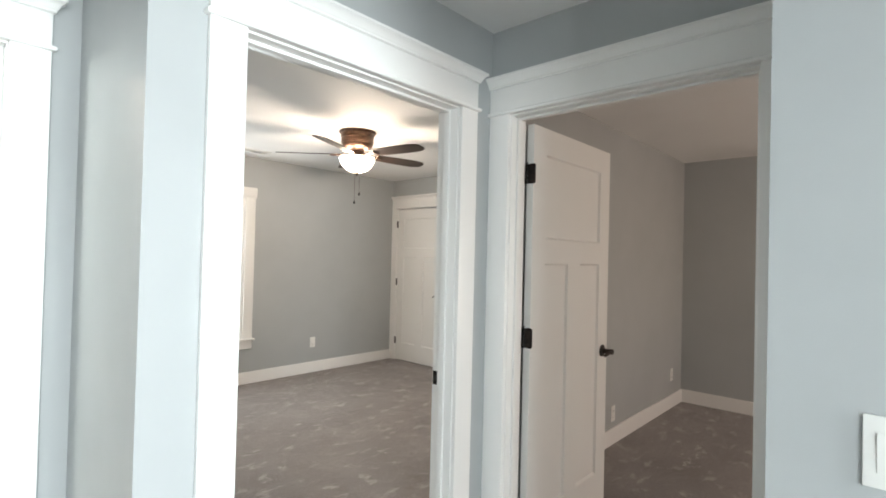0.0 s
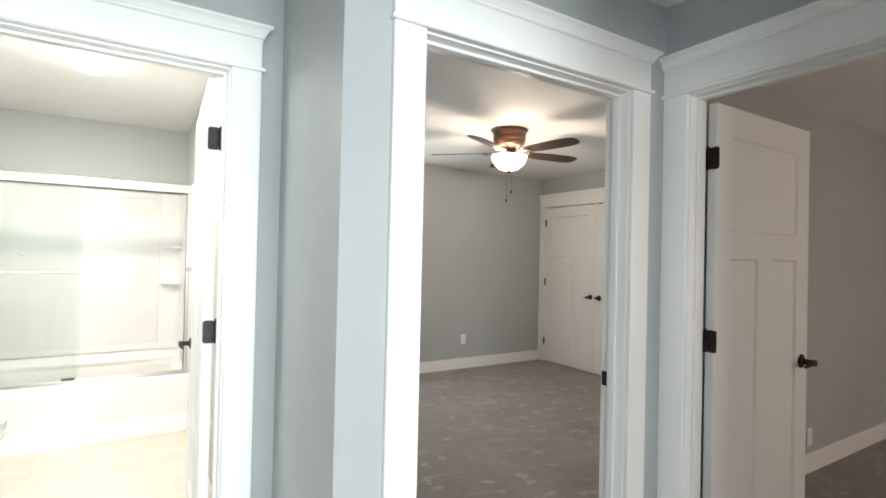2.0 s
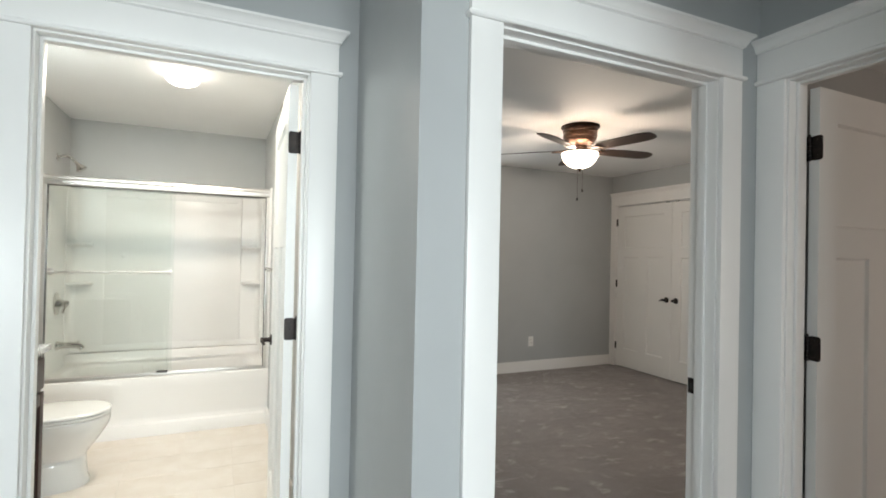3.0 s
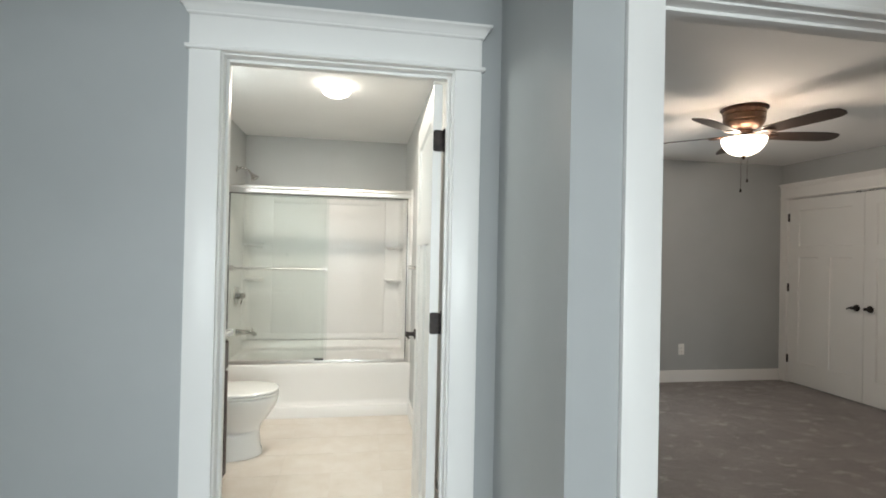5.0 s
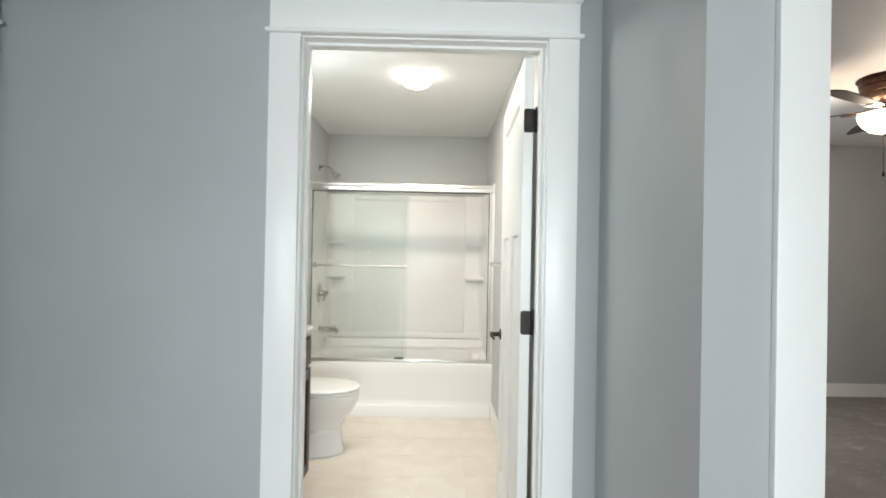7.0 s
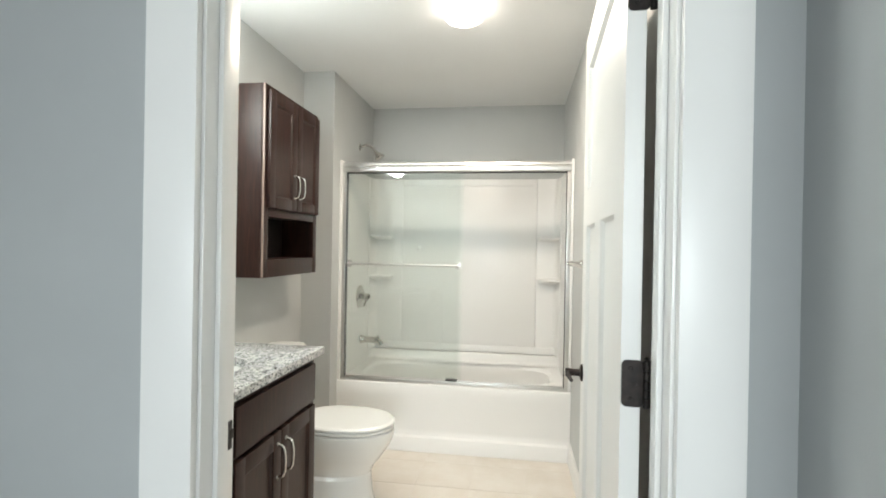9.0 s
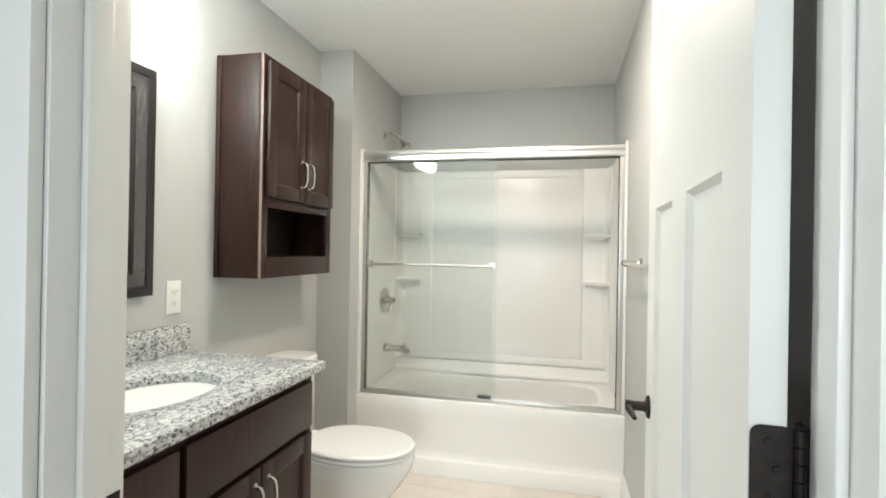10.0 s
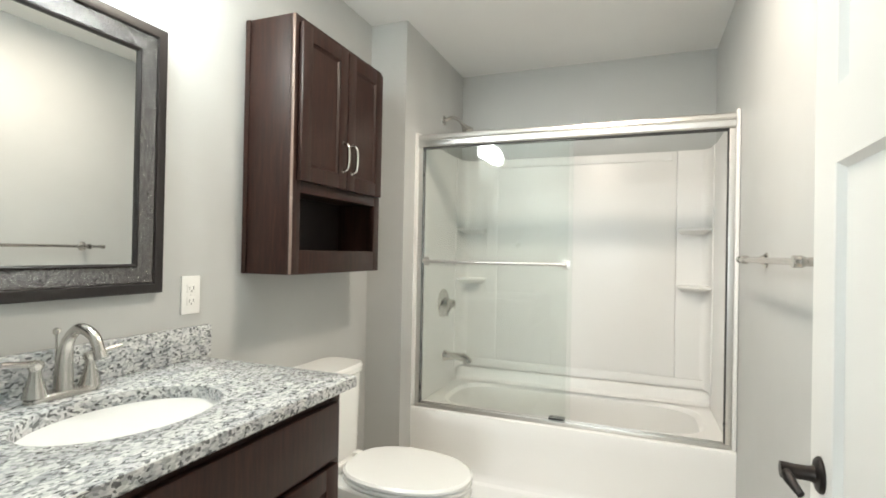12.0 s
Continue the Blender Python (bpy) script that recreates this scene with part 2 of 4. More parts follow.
def part(name, bm, material, parent, label="", round_off=True):
    me = mesh_of(bm, name, material)
    if round_off:
        smooth(me)
    ob = new(name, me)
    if parent is not None:
        ob.parent = parent
    if label:
        ob["label"] = label
    return ob


def thing(name, place, label, category, group="", kind=""):
    ob = new(name)
    ob.empty_display_size = 0.05
    ob.location = place
    return tagged(ob, label, category, group, kind)


def box(bm, x0, x1, y0, y1, z0, z1, bevel=0.0, seg=2):
    c = bmesh.ops.create_cube(bm, size=1)["verts"]
    for v in c:
        v.co = ((x0 + x1) / 2 + v.co.x * (x1 - x0), (y0 + y1) / 2 + v.co.y * (y1 - y0), (z0 + z1) / 2 + v.co.z * (z1 - z0))
    if bevel:
        edges = list({e for v in c for e in v.link_edges})
        bmesh.ops.bevel(bm, geom=edges, offset=bevel, segments=seg, affect="EDGES", profile=0.6)
    return bm


def boxes(*rows, bevel=0.0):
    bm = bmesh.new()
    for r in rows:
        box(bm, *r, bevel=bevel)
    return bm


def frame_basis(direction):
    d = Vector(direction).normalized()
    return d.to_track_quat("Z", "Y").to_matrix().to_4x4()


def lathe(profile, steps=32, m=None, bm=None):
    """Turns (radius, height) pairs about z."""
    bm = bm or bmesh.new()
    rings = []
    for r, z in profile:
        if r < 1e-5:
            rings.append([bm.verts.new((0, 0, z))])
        else:
            rings.append([bm.verts.new((r * math.cos(2 * math.pi * k / steps), r * math.sin(2 * math.pi * k / steps), z)) for k in range(steps)])
    fresh = [v for r in rings for v in r]
    for a, b in zip(rings, rings[1:]):
        for k in range(steps):
            j = (k + 1) % steps
            if len(a) == 1 and len(b) > 1:
                bm.faces.new((a[0], b[k], b[j]))
            elif len(b) == 1 and len(a) > 1:
                bm.faces.new((a[k], a[j], b[0]))
            elif len(a) > 1:
                bm.faces.new((a[k], a[j], b[j], b[k]))
    if m is not None:
        bmesh.ops.transform(bm, matrix=m, verts=fresh)
    return bm


def tube(points, radii, steps=14, bm=None, flat=1.0):
    """A round bar along points, with a radius at each of them."""
    bm = bm or bmesh.new()
    pts = [Vector(p) for p in points]
    if not isinstance(radii, (list, tuple)):
        radii = [radii] * len(pts)
    rings, side = [], None
    for i, p in enumerate(pts):
        d = (pts[min(i + 1, len(pts) - 1)] - pts[max(i - 1, 0)]).normalized()
        if side is None:
            side = d.orthogonal().normalized()
        side = (side - d * side.dot(d)).normalized()
        up = d.cross(side)
        rings.append([bm.verts.new(p + radii[i] * (side * math.cos(2 * math.pi * k / steps) + up * flat * math.sin(2 * math.pi * k / steps))) for k in range(steps)])
    for a, b in zip(rings, rings[1:]):
        for k in range(steps):
            j = (k + 1) % steps
            bm.faces.new((a[k], a[j], b[j], b[k]))
    bm.faces.new(rings[0][::-1])
    bm.faces.new(rings[-1])
    return bm


def curve_points(ctrl, n=10):
    """Catmull-Rom through the control points."""
    c = [Vector(p) for p in ctrl]
    c = [2 * c[0] - c[1]] + c + [2 * c[-1] - c[-2]]
    out = []
    for i in range(1, len(c) - 2):
        for k in range(n):
            t = k / n
            out.append(0.5 * ((2 * c[i]) + (c[i + 1] - c[i - 1]) * t + (2 * c[i - 1] - 5 * c[i] + 4 * c[i + 1] - c[i + 2]) * t * t
                              + (3 * c[i] - c[i - 1] - 3 * c[i + 1] + c[i + 2]) * t ** 3))
    return out + [c[-2]]


def loft(rings, bm=None, cap=True):
    bm = bm or bmesh.new()
    rows = [[bm.verts.new(p) for p in r] for r in rings]
    n = len(rows[0])
    for a, b in zip(rows, rows[1:]):
        for k in range(n):
            j = (k + 1) % n
            bm.faces.new((a[k], a[j], b[j], b[k]))
    if cap:
        bm.faces.new(rows[0][::-1])
        bm.faces.new(rows[-1])
    return bm


def shift(bm, m):
    bmesh.ops.transform(bm, matrix=m, verts=bm.verts)
    return bm


def wall_x(y0, y1, x0, x1, z1, holes=()):
    """A wall along x between y0 and y1, with holes (xa, xb, za, zb)."""
    rows, at = [], x0
    for xa, xb, za, zb in sorted(holes):
        rows.append((at, xa, y0, y1, 0, z1))
        if za > 0:
            rows.append((xa, xb, y0, y1, 0, za))
        rows.append((xa, xb, y0, y1, zb, z1))
        at = xb
    rows.append((at, x1, y0, y1, 0, z1))
    return boxes(*rows)


def wall_y(x0, x1, y0, y1, z1, holes=()):
    rows, at = [], y0
    for ya, yb, za, zb in sorted(holes):
        rows.append((x0, x1, at, ya, 0, z1))
        if za > 0:
            rows.append((x0, x1, ya, yb, 0, za))
        rows.append((x0, x1, ya, yb, zb, z1))
        at = yb
    rows.append((x0, x1, at, y1, 0, z1))
    return boxes(*rows)


def setting(name, bm, material, label, category):
    return tagged(part(name, bm, material, None, round_off=False), label, category, kind="structure")


# ---- structure ----
BATH_J0, BATH_J1 = -0.313, 0.508
ONE_J0, ONE_J1 = 0.951, 1.868
TWO_J0, TWO_J1 = 0.400, 1.330
JT = 0.018
WIN = (1.86, 2.81, 0.49, 2.00)
setting("wall_bathroom_door", wall_x(Y_BATH, Y_BATH_IN, X_HALL_L - 0.12, X_STUB, CEIL, [(BATH_J0 - JT, BATH_J1 + JT, 0, HEAD + JT)]), PAINT,
        "grey painted wall around the bathroom doorway", "wall")
setting("wall_return", wall_y(X_STUB, X_STUB + 0.115, Y_ONE_IN, BED_B, CEIL), PAINT, "grey painted return wall between two doorways", "wall")
setting("wall_bedroom_door", wall_x(Y_ONE, Y_ONE_IN, X_STUB, X_TWO, CEIL, [(ONE_J0 - JT, ONE_J1 + JT, 0, HEAD + JT)]), PAINT,
        "grey painted wall around the carpeted bedroom's doorway", "wall")
setting("wall_second_bedroom_door", wall_y(X_TWO, X_TWO_IN, Y_SWITCH - 0.115, 1.670, CEIL, [(TWO_J0 - JT, TWO_J1 + JT, 0, HEAD + JT)]), PAINT,
        "grey painted wall around the second bedroom's doorway", "wall")
setting("wall_switch", wall_y(X_SWITCH, X_SWITCH + 0.115, Y_LINTEL, Y_SWITCH, CEIL), PAINT, "grey painted hall wall with a light switch", "wall")
setting("wall_alcove_side", boxes((X_SWITCH + 0.115, X_TWO, Y_SWITCH - 0.115, Y_SWITCH, 0, CEIL)), PAINT, "grey painted side wall of the door alcove", "wall")
setting("wall_hall_side", wall_y(X_HALL_L - 0.12, X_HALL_L, Y_LINTEL, Y_BATH, CEIL, [(1.17, 1.98, 0, HEAD + JT)]), PAINT,
        "grey painted side wall of the hall with a closed door", "wall")
# Unseen wall, added to keep daylight off the walls above the headers
setting("shade_lintel", boxes((LIV_L, LIV_R, Y_LINTEL - 0.14, Y_LINTEL, 2.04, CEIL), (LIV_L, X_HALL_L, Y_LINTEL - 0.14, Y_LINTEL, 0, 2.04),
                        (X_SWITCH, LIV_R, Y_LINTEL - 0.14, Y_LINTEL, 0, 2.04)), PAINT, "unseen grey wall added behind the hall to keep light off the upper walls", "wall")
setting("wall_living_back", wall_x(LIV_B - 0.12, LIV_B, LIV_L, LIV_R, CEIL, [(-3.0, -1.5, 0.95, 2.0), (0.2, 1.8, 0.95, 2.0)]), PAINT,
        "unseen grey painted wall with two assumed window openings", "wall")
setting("wall_living_side", boxes((LIV_L - 0.12, LIV_L, LIV_B - 0.12, Y_LINTEL, 0, CEIL)), PAINT, "plain grey painted wall", "wall")
setting("wall_living_right", boxes((LIV_R, LIV_R + 0.12, LIV_B - 0.12, Y_LINTEL, 0, CEIL)), PAINT, "plain grey painted side wall", "wall")
setting("wall_bathroom_left", wall_y(BATH_L - 0.12, BATH_L, Y_BATH_IN, BATH_B, CEIL), PAINT_LIT, "grey painted bathroom wall behind the vanity and toilet", "wall")
setting("wall_plumbing", boxes((BATH_L, X_ALC, Y_ALC, BATH_B, 0, CEIL)), PAINT_LIT, "grey painted plumbing wall at the end of the tub", "wall")
setting("wall_bathroom_right", boxes((BATH_R, X_STUB, Y_BATH_IN, BATH_B, 0, CEIL)), PAINT_LIT, "grey painted bathroom wall behind the open door", "wall")
setting("wall_bathroom_back", boxes((BATH_L - 0.12, X_STUB, BATH_B, BATH_B + 0.12, 0, CEIL)), PAINT_LIT, "grey painted wall above the tub surround", "wall")
setting("wall_bedroom_back", wall_x(BED_B, BED_B + 0.14, X_STUB, BED_R + 0.12, CEIL, [WIN]), PAINT, "grey painted bedroom wall with a window", "wall")
setting("wall_bedroom_closet", wall_y(BED_R, BED_R + 0.12, TWO_L + 0.090, BED_B, CEIL, [(3.431, 5.155, 0, HEAD + JT)]), PAINT,
        "grey painted bedroom wall around the closet doors", "wall")
setting("wall_closet_inside", boxes((BED_R + 0.6, BED_R + 0.7, TWO_L + 0.090, BED_B, 0, CEIL)), PAINT, "grey painted wall inside the closet", "wall")
setting("wall_between_bedrooms", boxes((X_TWO_IN, TWO_B + 0.12, TWO_L, TWO_L + 0.090, 0, CEIL)), PAINT, "grey painted wall between the two bedrooms", "wall")
# Hidden block added so that the gap at the hinges stays dark
setting("gap_shade_block", boxes((X_TWO_IN, 2.80, 1.452, TWO_L, 0, CEIL)), PAINT, "unseen grey block that darkens the gap behind the open door", "wall")
setting("wall_second_back", wall_y(TWO_B, TWO_B + 0.12, TWO_F - 0.12, TWO_L, CEIL), PAINT, "grey painted far wall of the second bedroom", "wall")
# Unseen wall; its opening is assumed, to hold the fill lamp
setting("wall_second_opening", wall_x(TWO_F - 0.12, TWO_F, X_TWO, TWO_B, CEIL, [(3.55, 4.85, 0.7, 2.05)]), PAINT, "unseen grey painted wall of the second bedroom with an opening for the fill lamp", "wall")
setting("wall_second_front", boxes((X_TWO, X_TWO_IN, TWO_F, Y_SWITCH - 0.115, 0, CEIL)), PAINT, "grey painted front wall of the second bedroom", "wall")

setting("ceiling", boxes((LIV_L - 0.12, TWO_B + 0.2, LIV_B - 0.12, BED_B + 0.14, CEIL, CEIL + 0.1)), CEILING, "white finely textured ceiling", "ceiling")
setting("floor_hall", boxes((LIV_L, X_TWO + 0.05, LIV_B, Y_ONE + 0.05, -0.1, 0.0),
                            (X_HALL_L - 0.12, X_STUB, Y_ONE + 0.05, Y_BATH + 0.05, -0.1, 0.0)), CARPET, "taupe cut-pile carpet in the hall", "carpet")
setting("floor_bedroom", boxes((X_STUB, X_TWO + 0.05, Y_ONE + 0.05, TWO_L + 0.05, -0.1, 0.0), (X_STUB, BED_R + 0.7, TWO_L + 0.05, BED_B, -0.1, 0.0)), CARPET, "taupe cut-pile carpet with brushed lighter patches", "carpet")
setting("floor_second_bedroom", boxes((X_TWO + 0.05, TWO_B, TWO_F, Y_ONE + 0.05, -0.1, 0.0), (X_TWO + 0.05, TWO_B, Y_ONE + 0.05, TWO_L, -0.1, 0.0)), CARPET,
        "taupe cut-pile carpet in the second bedroom", "carpet")
floor_bath = setting("floor_bathroom", boxes((BATH_L, X_STUB, Y_BATH + 0.05, BATH_B, -0.1, -0.0022)), GROUT, "beige ceramic tile floor", "floor")


# ---- trim ----
def baseboard(name, rows):
    """Rows (x0, x1, y0, y1): boards 13 cm high with an eased top."""
    bm = bmesh.new()
    for r in rows:
        box(bm, *r, 0.002, 0.130, bevel=0.003)
    setting(name, bm, TRIM, "white painted flat baseboard", "baseboard")


BT = 0.015
baseboard("baseboard_bedroom", [(X_STUB + 0.115, BED_R, BED_B - BT, BED_B), (BED_R - BT, BED_R, TWO_L + 0.090, 3.33),
                                (X_STUB + 0.115, X_STUB + 0.115 + BT, Y_ONE_IN, BED_B - BT)])
baseboard("baseboard_second_bedroom", [(2.80, TWO_B, TWO_L - BT, TWO_L), (TWO_B - BT, TWO_B, TWO_F, TWO_L - BT)])
baseboard("baseboard_bathroom", [(BATH_R - BT, BATH_R, Y_BATH_IN, TUB_F - 0.04), (BATH_L, BATH_L + BT, 3.29, Y_ALC)])
baseboard("baseboard_hall", [(X_STUB - BT, X_STUB, Y_ONE_IN - 0.1, Y_BATH - 0.02), (X_STUB, ONE_J0 - 0.125, Y_ONE - BT, Y_ONE), (X_SWITCH - BT, X_SWITCH, Y_LINTEL, Y_SWITCH),
                             (X_HALL_L, BATH_J0 - 0.125, Y_BATH - BT, Y_BATH)])
CW, CT = 0.104, 0.018
CAP = ((0.018, 0.0), (0.026, 0.004), (0.026, 0.010), (0.030, 0.014), (0.034, 0.024), (0.043, 0.034), (0.050, 0.038), (0.050, 0.047), (0.0, 0.047))
LEDGE = ((0.0, 0.0), (0.026, 0.0), (0.030, 0.004), (0.030, 0.011), (0.026, 0.015), (0.0, 0.015))


def moulding(profile, x0, x1, z):
    """A moulding along x that returns to the wall at both ends; (out, up) pairs."""
    bm = bmesh.new()
    rows = []
    for out, up in profile:
        side = max(out - CT, 0.0)
        rows.append([bm.verts.new(p) for p in ((x0 - side, 0, z + up), (x0 - side, -out, z + up), (x1 + side, -out, z + up), (x1 + side, 0, z + up))])
    for a, b in zip(rows, rows[1:]):
        for k in range(3):
            if (a[k].co - b[k].co).length > 1e-6 or (a[k + 1].co - b[k + 1].co).length > 1e-6:
                bm.faces.new((a[k], a[k + 1], b[k + 1], b[k]))
    bmesh.ops.remove_doubles(bm, verts=bm.verts, dist=1e-5)
    return bm


def door_trim(door, w, depth, stop_at, head=HEAD, head_h=0.105, cased=True):
    """Casings, three-part header, jambs and stops round an opening w wide; x along the wall, y into it."""
    if cased:
        for x0 in (-0.006 - CW, w + 0.006):
            part("casing", boxes((x0, x0 + CW, -CT, 0, 0.002, head + 0.006), bevel=0.0025), TRIM, door)
        part("ledge", moulding(LEDGE, -0.006 - CW, w + 0.006 + CW, head + 0.006), TRIM, door)
        part("frieze", boxes((-0.006 - CW, w + 0.006 + CW, -CT, 0, head + 0.021, head + 0.021 + head_h), bevel=0.0015), TRIM, door)
        part("cap", moulding(CAP, -0.006 - CW, w + 0.006 + CW, head + 0.021 + head_h), TRIM, door)
    for x0, x1 in ((-JT, 0.0), (w, w + JT)):
        part("jamb", boxes((x0, x1, 0.001, depth - 0.001, 0.002, head), bevel=0.001), TRIM, door)
    part("head_jamb", boxes((-JT, w + JT, 0.001, depth - 0.001, head, head + JT), bevel=0.001), TRIM, door)
    if stop_at:
        s0, s1 = stop_at
        part("stop", boxes((0.0, 0.011, s0, s1, 0.002, head), bevel=0.003), TRIM, door)
        part("stop", boxes((w - 0.011, w, s0, s1, 0.002, head), bevel=0.003), TRIM, door)
        part("stop", boxes((0.011, w - 0.011, s0, s1, head - 0.011, head), bevel=0.003), TRIM, door)


def inner_casing(door, w, depth, head=HEAD):
    """Flat casings on the room's side of the wall."""
    for x0 in (-0.006 - CW, w + 0.006):
        part("casing", boxes((x0, x0 + CW, depth, depth + CT, 0.002, head + 0.006), bevel=0.0025), TRIM, door)
    part("frieze", boxes((-0.006 - CW, w + 0.006 + CW, depth, depth + CT, head + 0.006, head + 0.126), bevel=0.002), TRIM, door)


def leaf_mesh(w, t=0.035, h=2.025, z0=0.014):
    """Craftsman leaf with one wide panel over two tall ones; x across, y through."""
    stile, mull = 0.115, 0.130
    bm = bmesh.new()
    box(bm, 0, stile, 0, t, z0, z0 + h)
    box(bm, w - stile, w, 0, t, z0, z0 + h)
    box(bm, stile, w - stile, 0, t, z0, 0.240)
    box(bm, stile, w - stile, 0, t, 1.402, 1.517)
    box(bm, stile, w - stile, 0, t, 1.915, z0 + h)
    c = w / 2
    box(bm, c - mull / 2, c + mull / 2, 0, t, 0.240, 1.402)
    for x0, x1, a, b in ((stile, w - stile, 1.517, 1.915), (stile, c - mull / 2, 0.240, 1.402), (c + mull / 2, w - stile, 0.240, 1.402)):
        for y, d in ((0.0, 0.011), (t, -0.011)):
            s = 0.009
            outer = [bm.verts.new(p) for p in ((x0, y, a), (x1, y, a), (x1, y, b), (x0, y, b))]
            inner = [bm.verts.new(p) for p in ((x0 + s, y + d, a + s), (x1 - s, y + d, a + s), (x1 - s, y + d, b - s), (x0 + s, y + d, b - s))]
            for k in range(4):
                bm.faces.new((outer[k], outer[(k + 1) % 4], inner[(k + 1) % 4], inner[k]))
            bm.faces.new(inner)
    return bm


def rounded_plate(w, h, t, r=0.012):
    """A plate in x and z with rounded corners, y from -t to 0, centred."""
    pts = []
    for cx, cz, a0 in ((w / 2 - r, h / 2 - r, 0), (-w / 2 + r, h / 2 - r, 90), (-w / 2 + r, -h / 2 + r, 180), (w / 2 - r, -h / 2 + r, 270)):
        for k in range(5):
            a = radians(a0 + k * 22.5)
            pts.append((cx + r * math.cos(a), cz + r * math.sin(a)))
    return loft([[(x, 0, z) for x, z in pts], [(x, -t * 0.7, z) for x, z in pts], [(x * 0.985, -t, z * 0.985) for x, z in pts]])


def hinge(door, m, label="dark bronze butt hinge"):
    """A butt hinge: leaf on the door's edge, and a five-knuckle barrel; x along the leaf, z up."""
    bm = rounded_plate(0.040, 0.092, 0.003, 0.010)
    shift(bm, Matrix.Translation((-0.018, 0, 0)))
    for k in range(5):
        z = -0.046 + k * 0.0184
        lathe([(0, 0), (0.0062, 0), (0.0062, 0.0172), (0, 0.0172)], 12, Matrix.Translation((0.006, -0.004, z)), bm)
    lathe([(0, 0), (0.004, 0.001), (0.0045, 0.005), (0, 0.008)], 10, Matrix.Translation((0.006, -0.004, 0.046)), bm)
    for z in (-0.030, 0.0, 0.030):
        lathe([(0.0045, 0), (0.0035, 0.0012), (0, 0.0012)], 10, Matrix.Translation((-0.022 + 0.008 * (z == 0), -0.003, z)) @ pose(0, 0, 0, 90), bm)
    box(bm, 0.004, 0.017, -0.0035, -0.0010, -0.046, 0.046, bevel=0.0006)
    ob = part("hinge", shift(bm, m), BRONZE, door, label)
    return ob


def lever(door, m, flip=1):
    """Round rose, neck and a drooping lever; y outwards is -y, lever along +x times flip."""
    rose = part("door_handle", lathe([(0, 0), (0.033, 0), (0.033, 0.004), (0.029, 0.008), (0.016, 0.011), (0.0135, 0.020), (0.0135, 0.046), (0.015, 0.052), (0.015, 0.064), (0, 0.066)],
                                     28, m @ pose(0, 0, 0, 90)), BRONZE, door, "dark bronze door lever")
    pts = curve_points([(0, -0.056, 0), (0.018 * flip, -0.058, 0.0), (0.040 * flip, -0.053, -0.007), (0.064 * flip, -0.044, -0.018)], 6)
    n = len(pts)
    part("lever", shift(tube(pts, [0.0105 - 0.004 * abs(2 * k / (n - 1) - 1.0) for k in range(n)], 12, flat=0.75), m), BRONZE, rose)


def strike(door, m):
    bm = boxes((-0.014, 0.014, -0.0022, 0, -0.029, -0.010), (-0.014, 0.014, -0.0022, 0, 0.010, 0.029), (-0.014, -0.008, -0.0022, 0, -0.010, 0.010),
               (0.006, 0.020, -0.0022, 0, -0.010, 0.010), bevel=0.0008)
    ob = part("strike_plate", shift(bm, m), BRONZE, door, "dark bronze strike plate")
    part("strike_hole", shift(boxes((-0.008, 0.006, -0.0012, 0, -0.010, 0.010)), m), SLOT, ob)


# bathroom door: opens in, hinged on the side of the return wall
bath_door = thing("door_1", (0, 0, 0), "white three-panel craftsman door standing open, with white trim", "door", kind="structure")
bath_door.matrix_basis = pose(BATH_J0, Y_BATH, 0)
bw = BATH_J1 - BATH_J0
door_trim(bath_door, bw, Y_BATH_IN - Y_BATH, (0.040, 0.075))
BATH_LEAF = pose(bw - 0.018, 0.117, 0, 0, 0, 87.7)
part("leaf", shift(leaf_mesh(0.812), BATH_LEAF), DOORP, bath_door)
for z in (0.27, 1.080, 1.812):
    hinge(bath_door, pose(bw - 0.014, 0.1165, z) @ Matrix.Scale(0.94, 4, (0, 0, 1)))
lever(bath_door, BATH_LEAF @ pose(0.752, 0.035, 0.915, 0, 0, 180) @ Matrix.Scale(0.86, 4), 1)
strike(bath_door, pose(0.0, 0.090, 0.935, 0, 0, 90))

# carpeted bedroom's doorway, leaf out of view
one_door = thing("door_2", (0, 0, 0), "white trimmed doorway into the carpeted bedroom", "doorway", kind="structure")
one_door.matrix_basis = pose(ONE_J0, Y_ONE, 0)
ow = ONE_J1 - ONE_J0
door_trim(one_door, ow, Y_ONE_IN - Y_ONE, (0.040, 0.075))
strike(one_door, pose(ow, 0.093, 0.905, 0, 0, -90))

# second bedroom's door
two_door = thing("door_3", (0, 0, 0), "white three-panel door standing open into the second bedroom", "door", kind="structure")
two_door.matrix_basis = pose(X_TWO, TWO_J1, 0, 0, 0, -90)
tw = TWO_J1 - TWO_J0
door_trim(two_door, tw, X_TWO_IN - X_TWO, (0.040, 0.075))
part("leaf", shift(leaf_mesh(0.812), pose(0.024, 0.144, 0, 0, 0, 90)), DOORP, two_door)
inner_casing(two_door, tw, X_TWO_IN - X_TWO)
for z in (0.27, 1.062, 1.812):
    hinge(two_door, pose(-0.001, 0.143, z) @ Matrix.Scale(-1, 4, (1, 0, 0)))
lever(two_door, pose(0.024, 0.144, 0) @ pose(0, 0, 0, 0, 0, 90) @ pose(0.752, 0.0, 0.915), -1)

# closed door on the hall's side wall
side_door = thing("door_4", (0, 0, 0), "white three-panel door, closed, with white trim", "door", kind="structure")
side_door.matrix_basis = pose(X_HALL_L, 1.17 + JT, 0, 0, 0, 90)
sw = 1.98 - 1.17 - 2 * JT
door_trim(side_door, sw, 0.12, None)
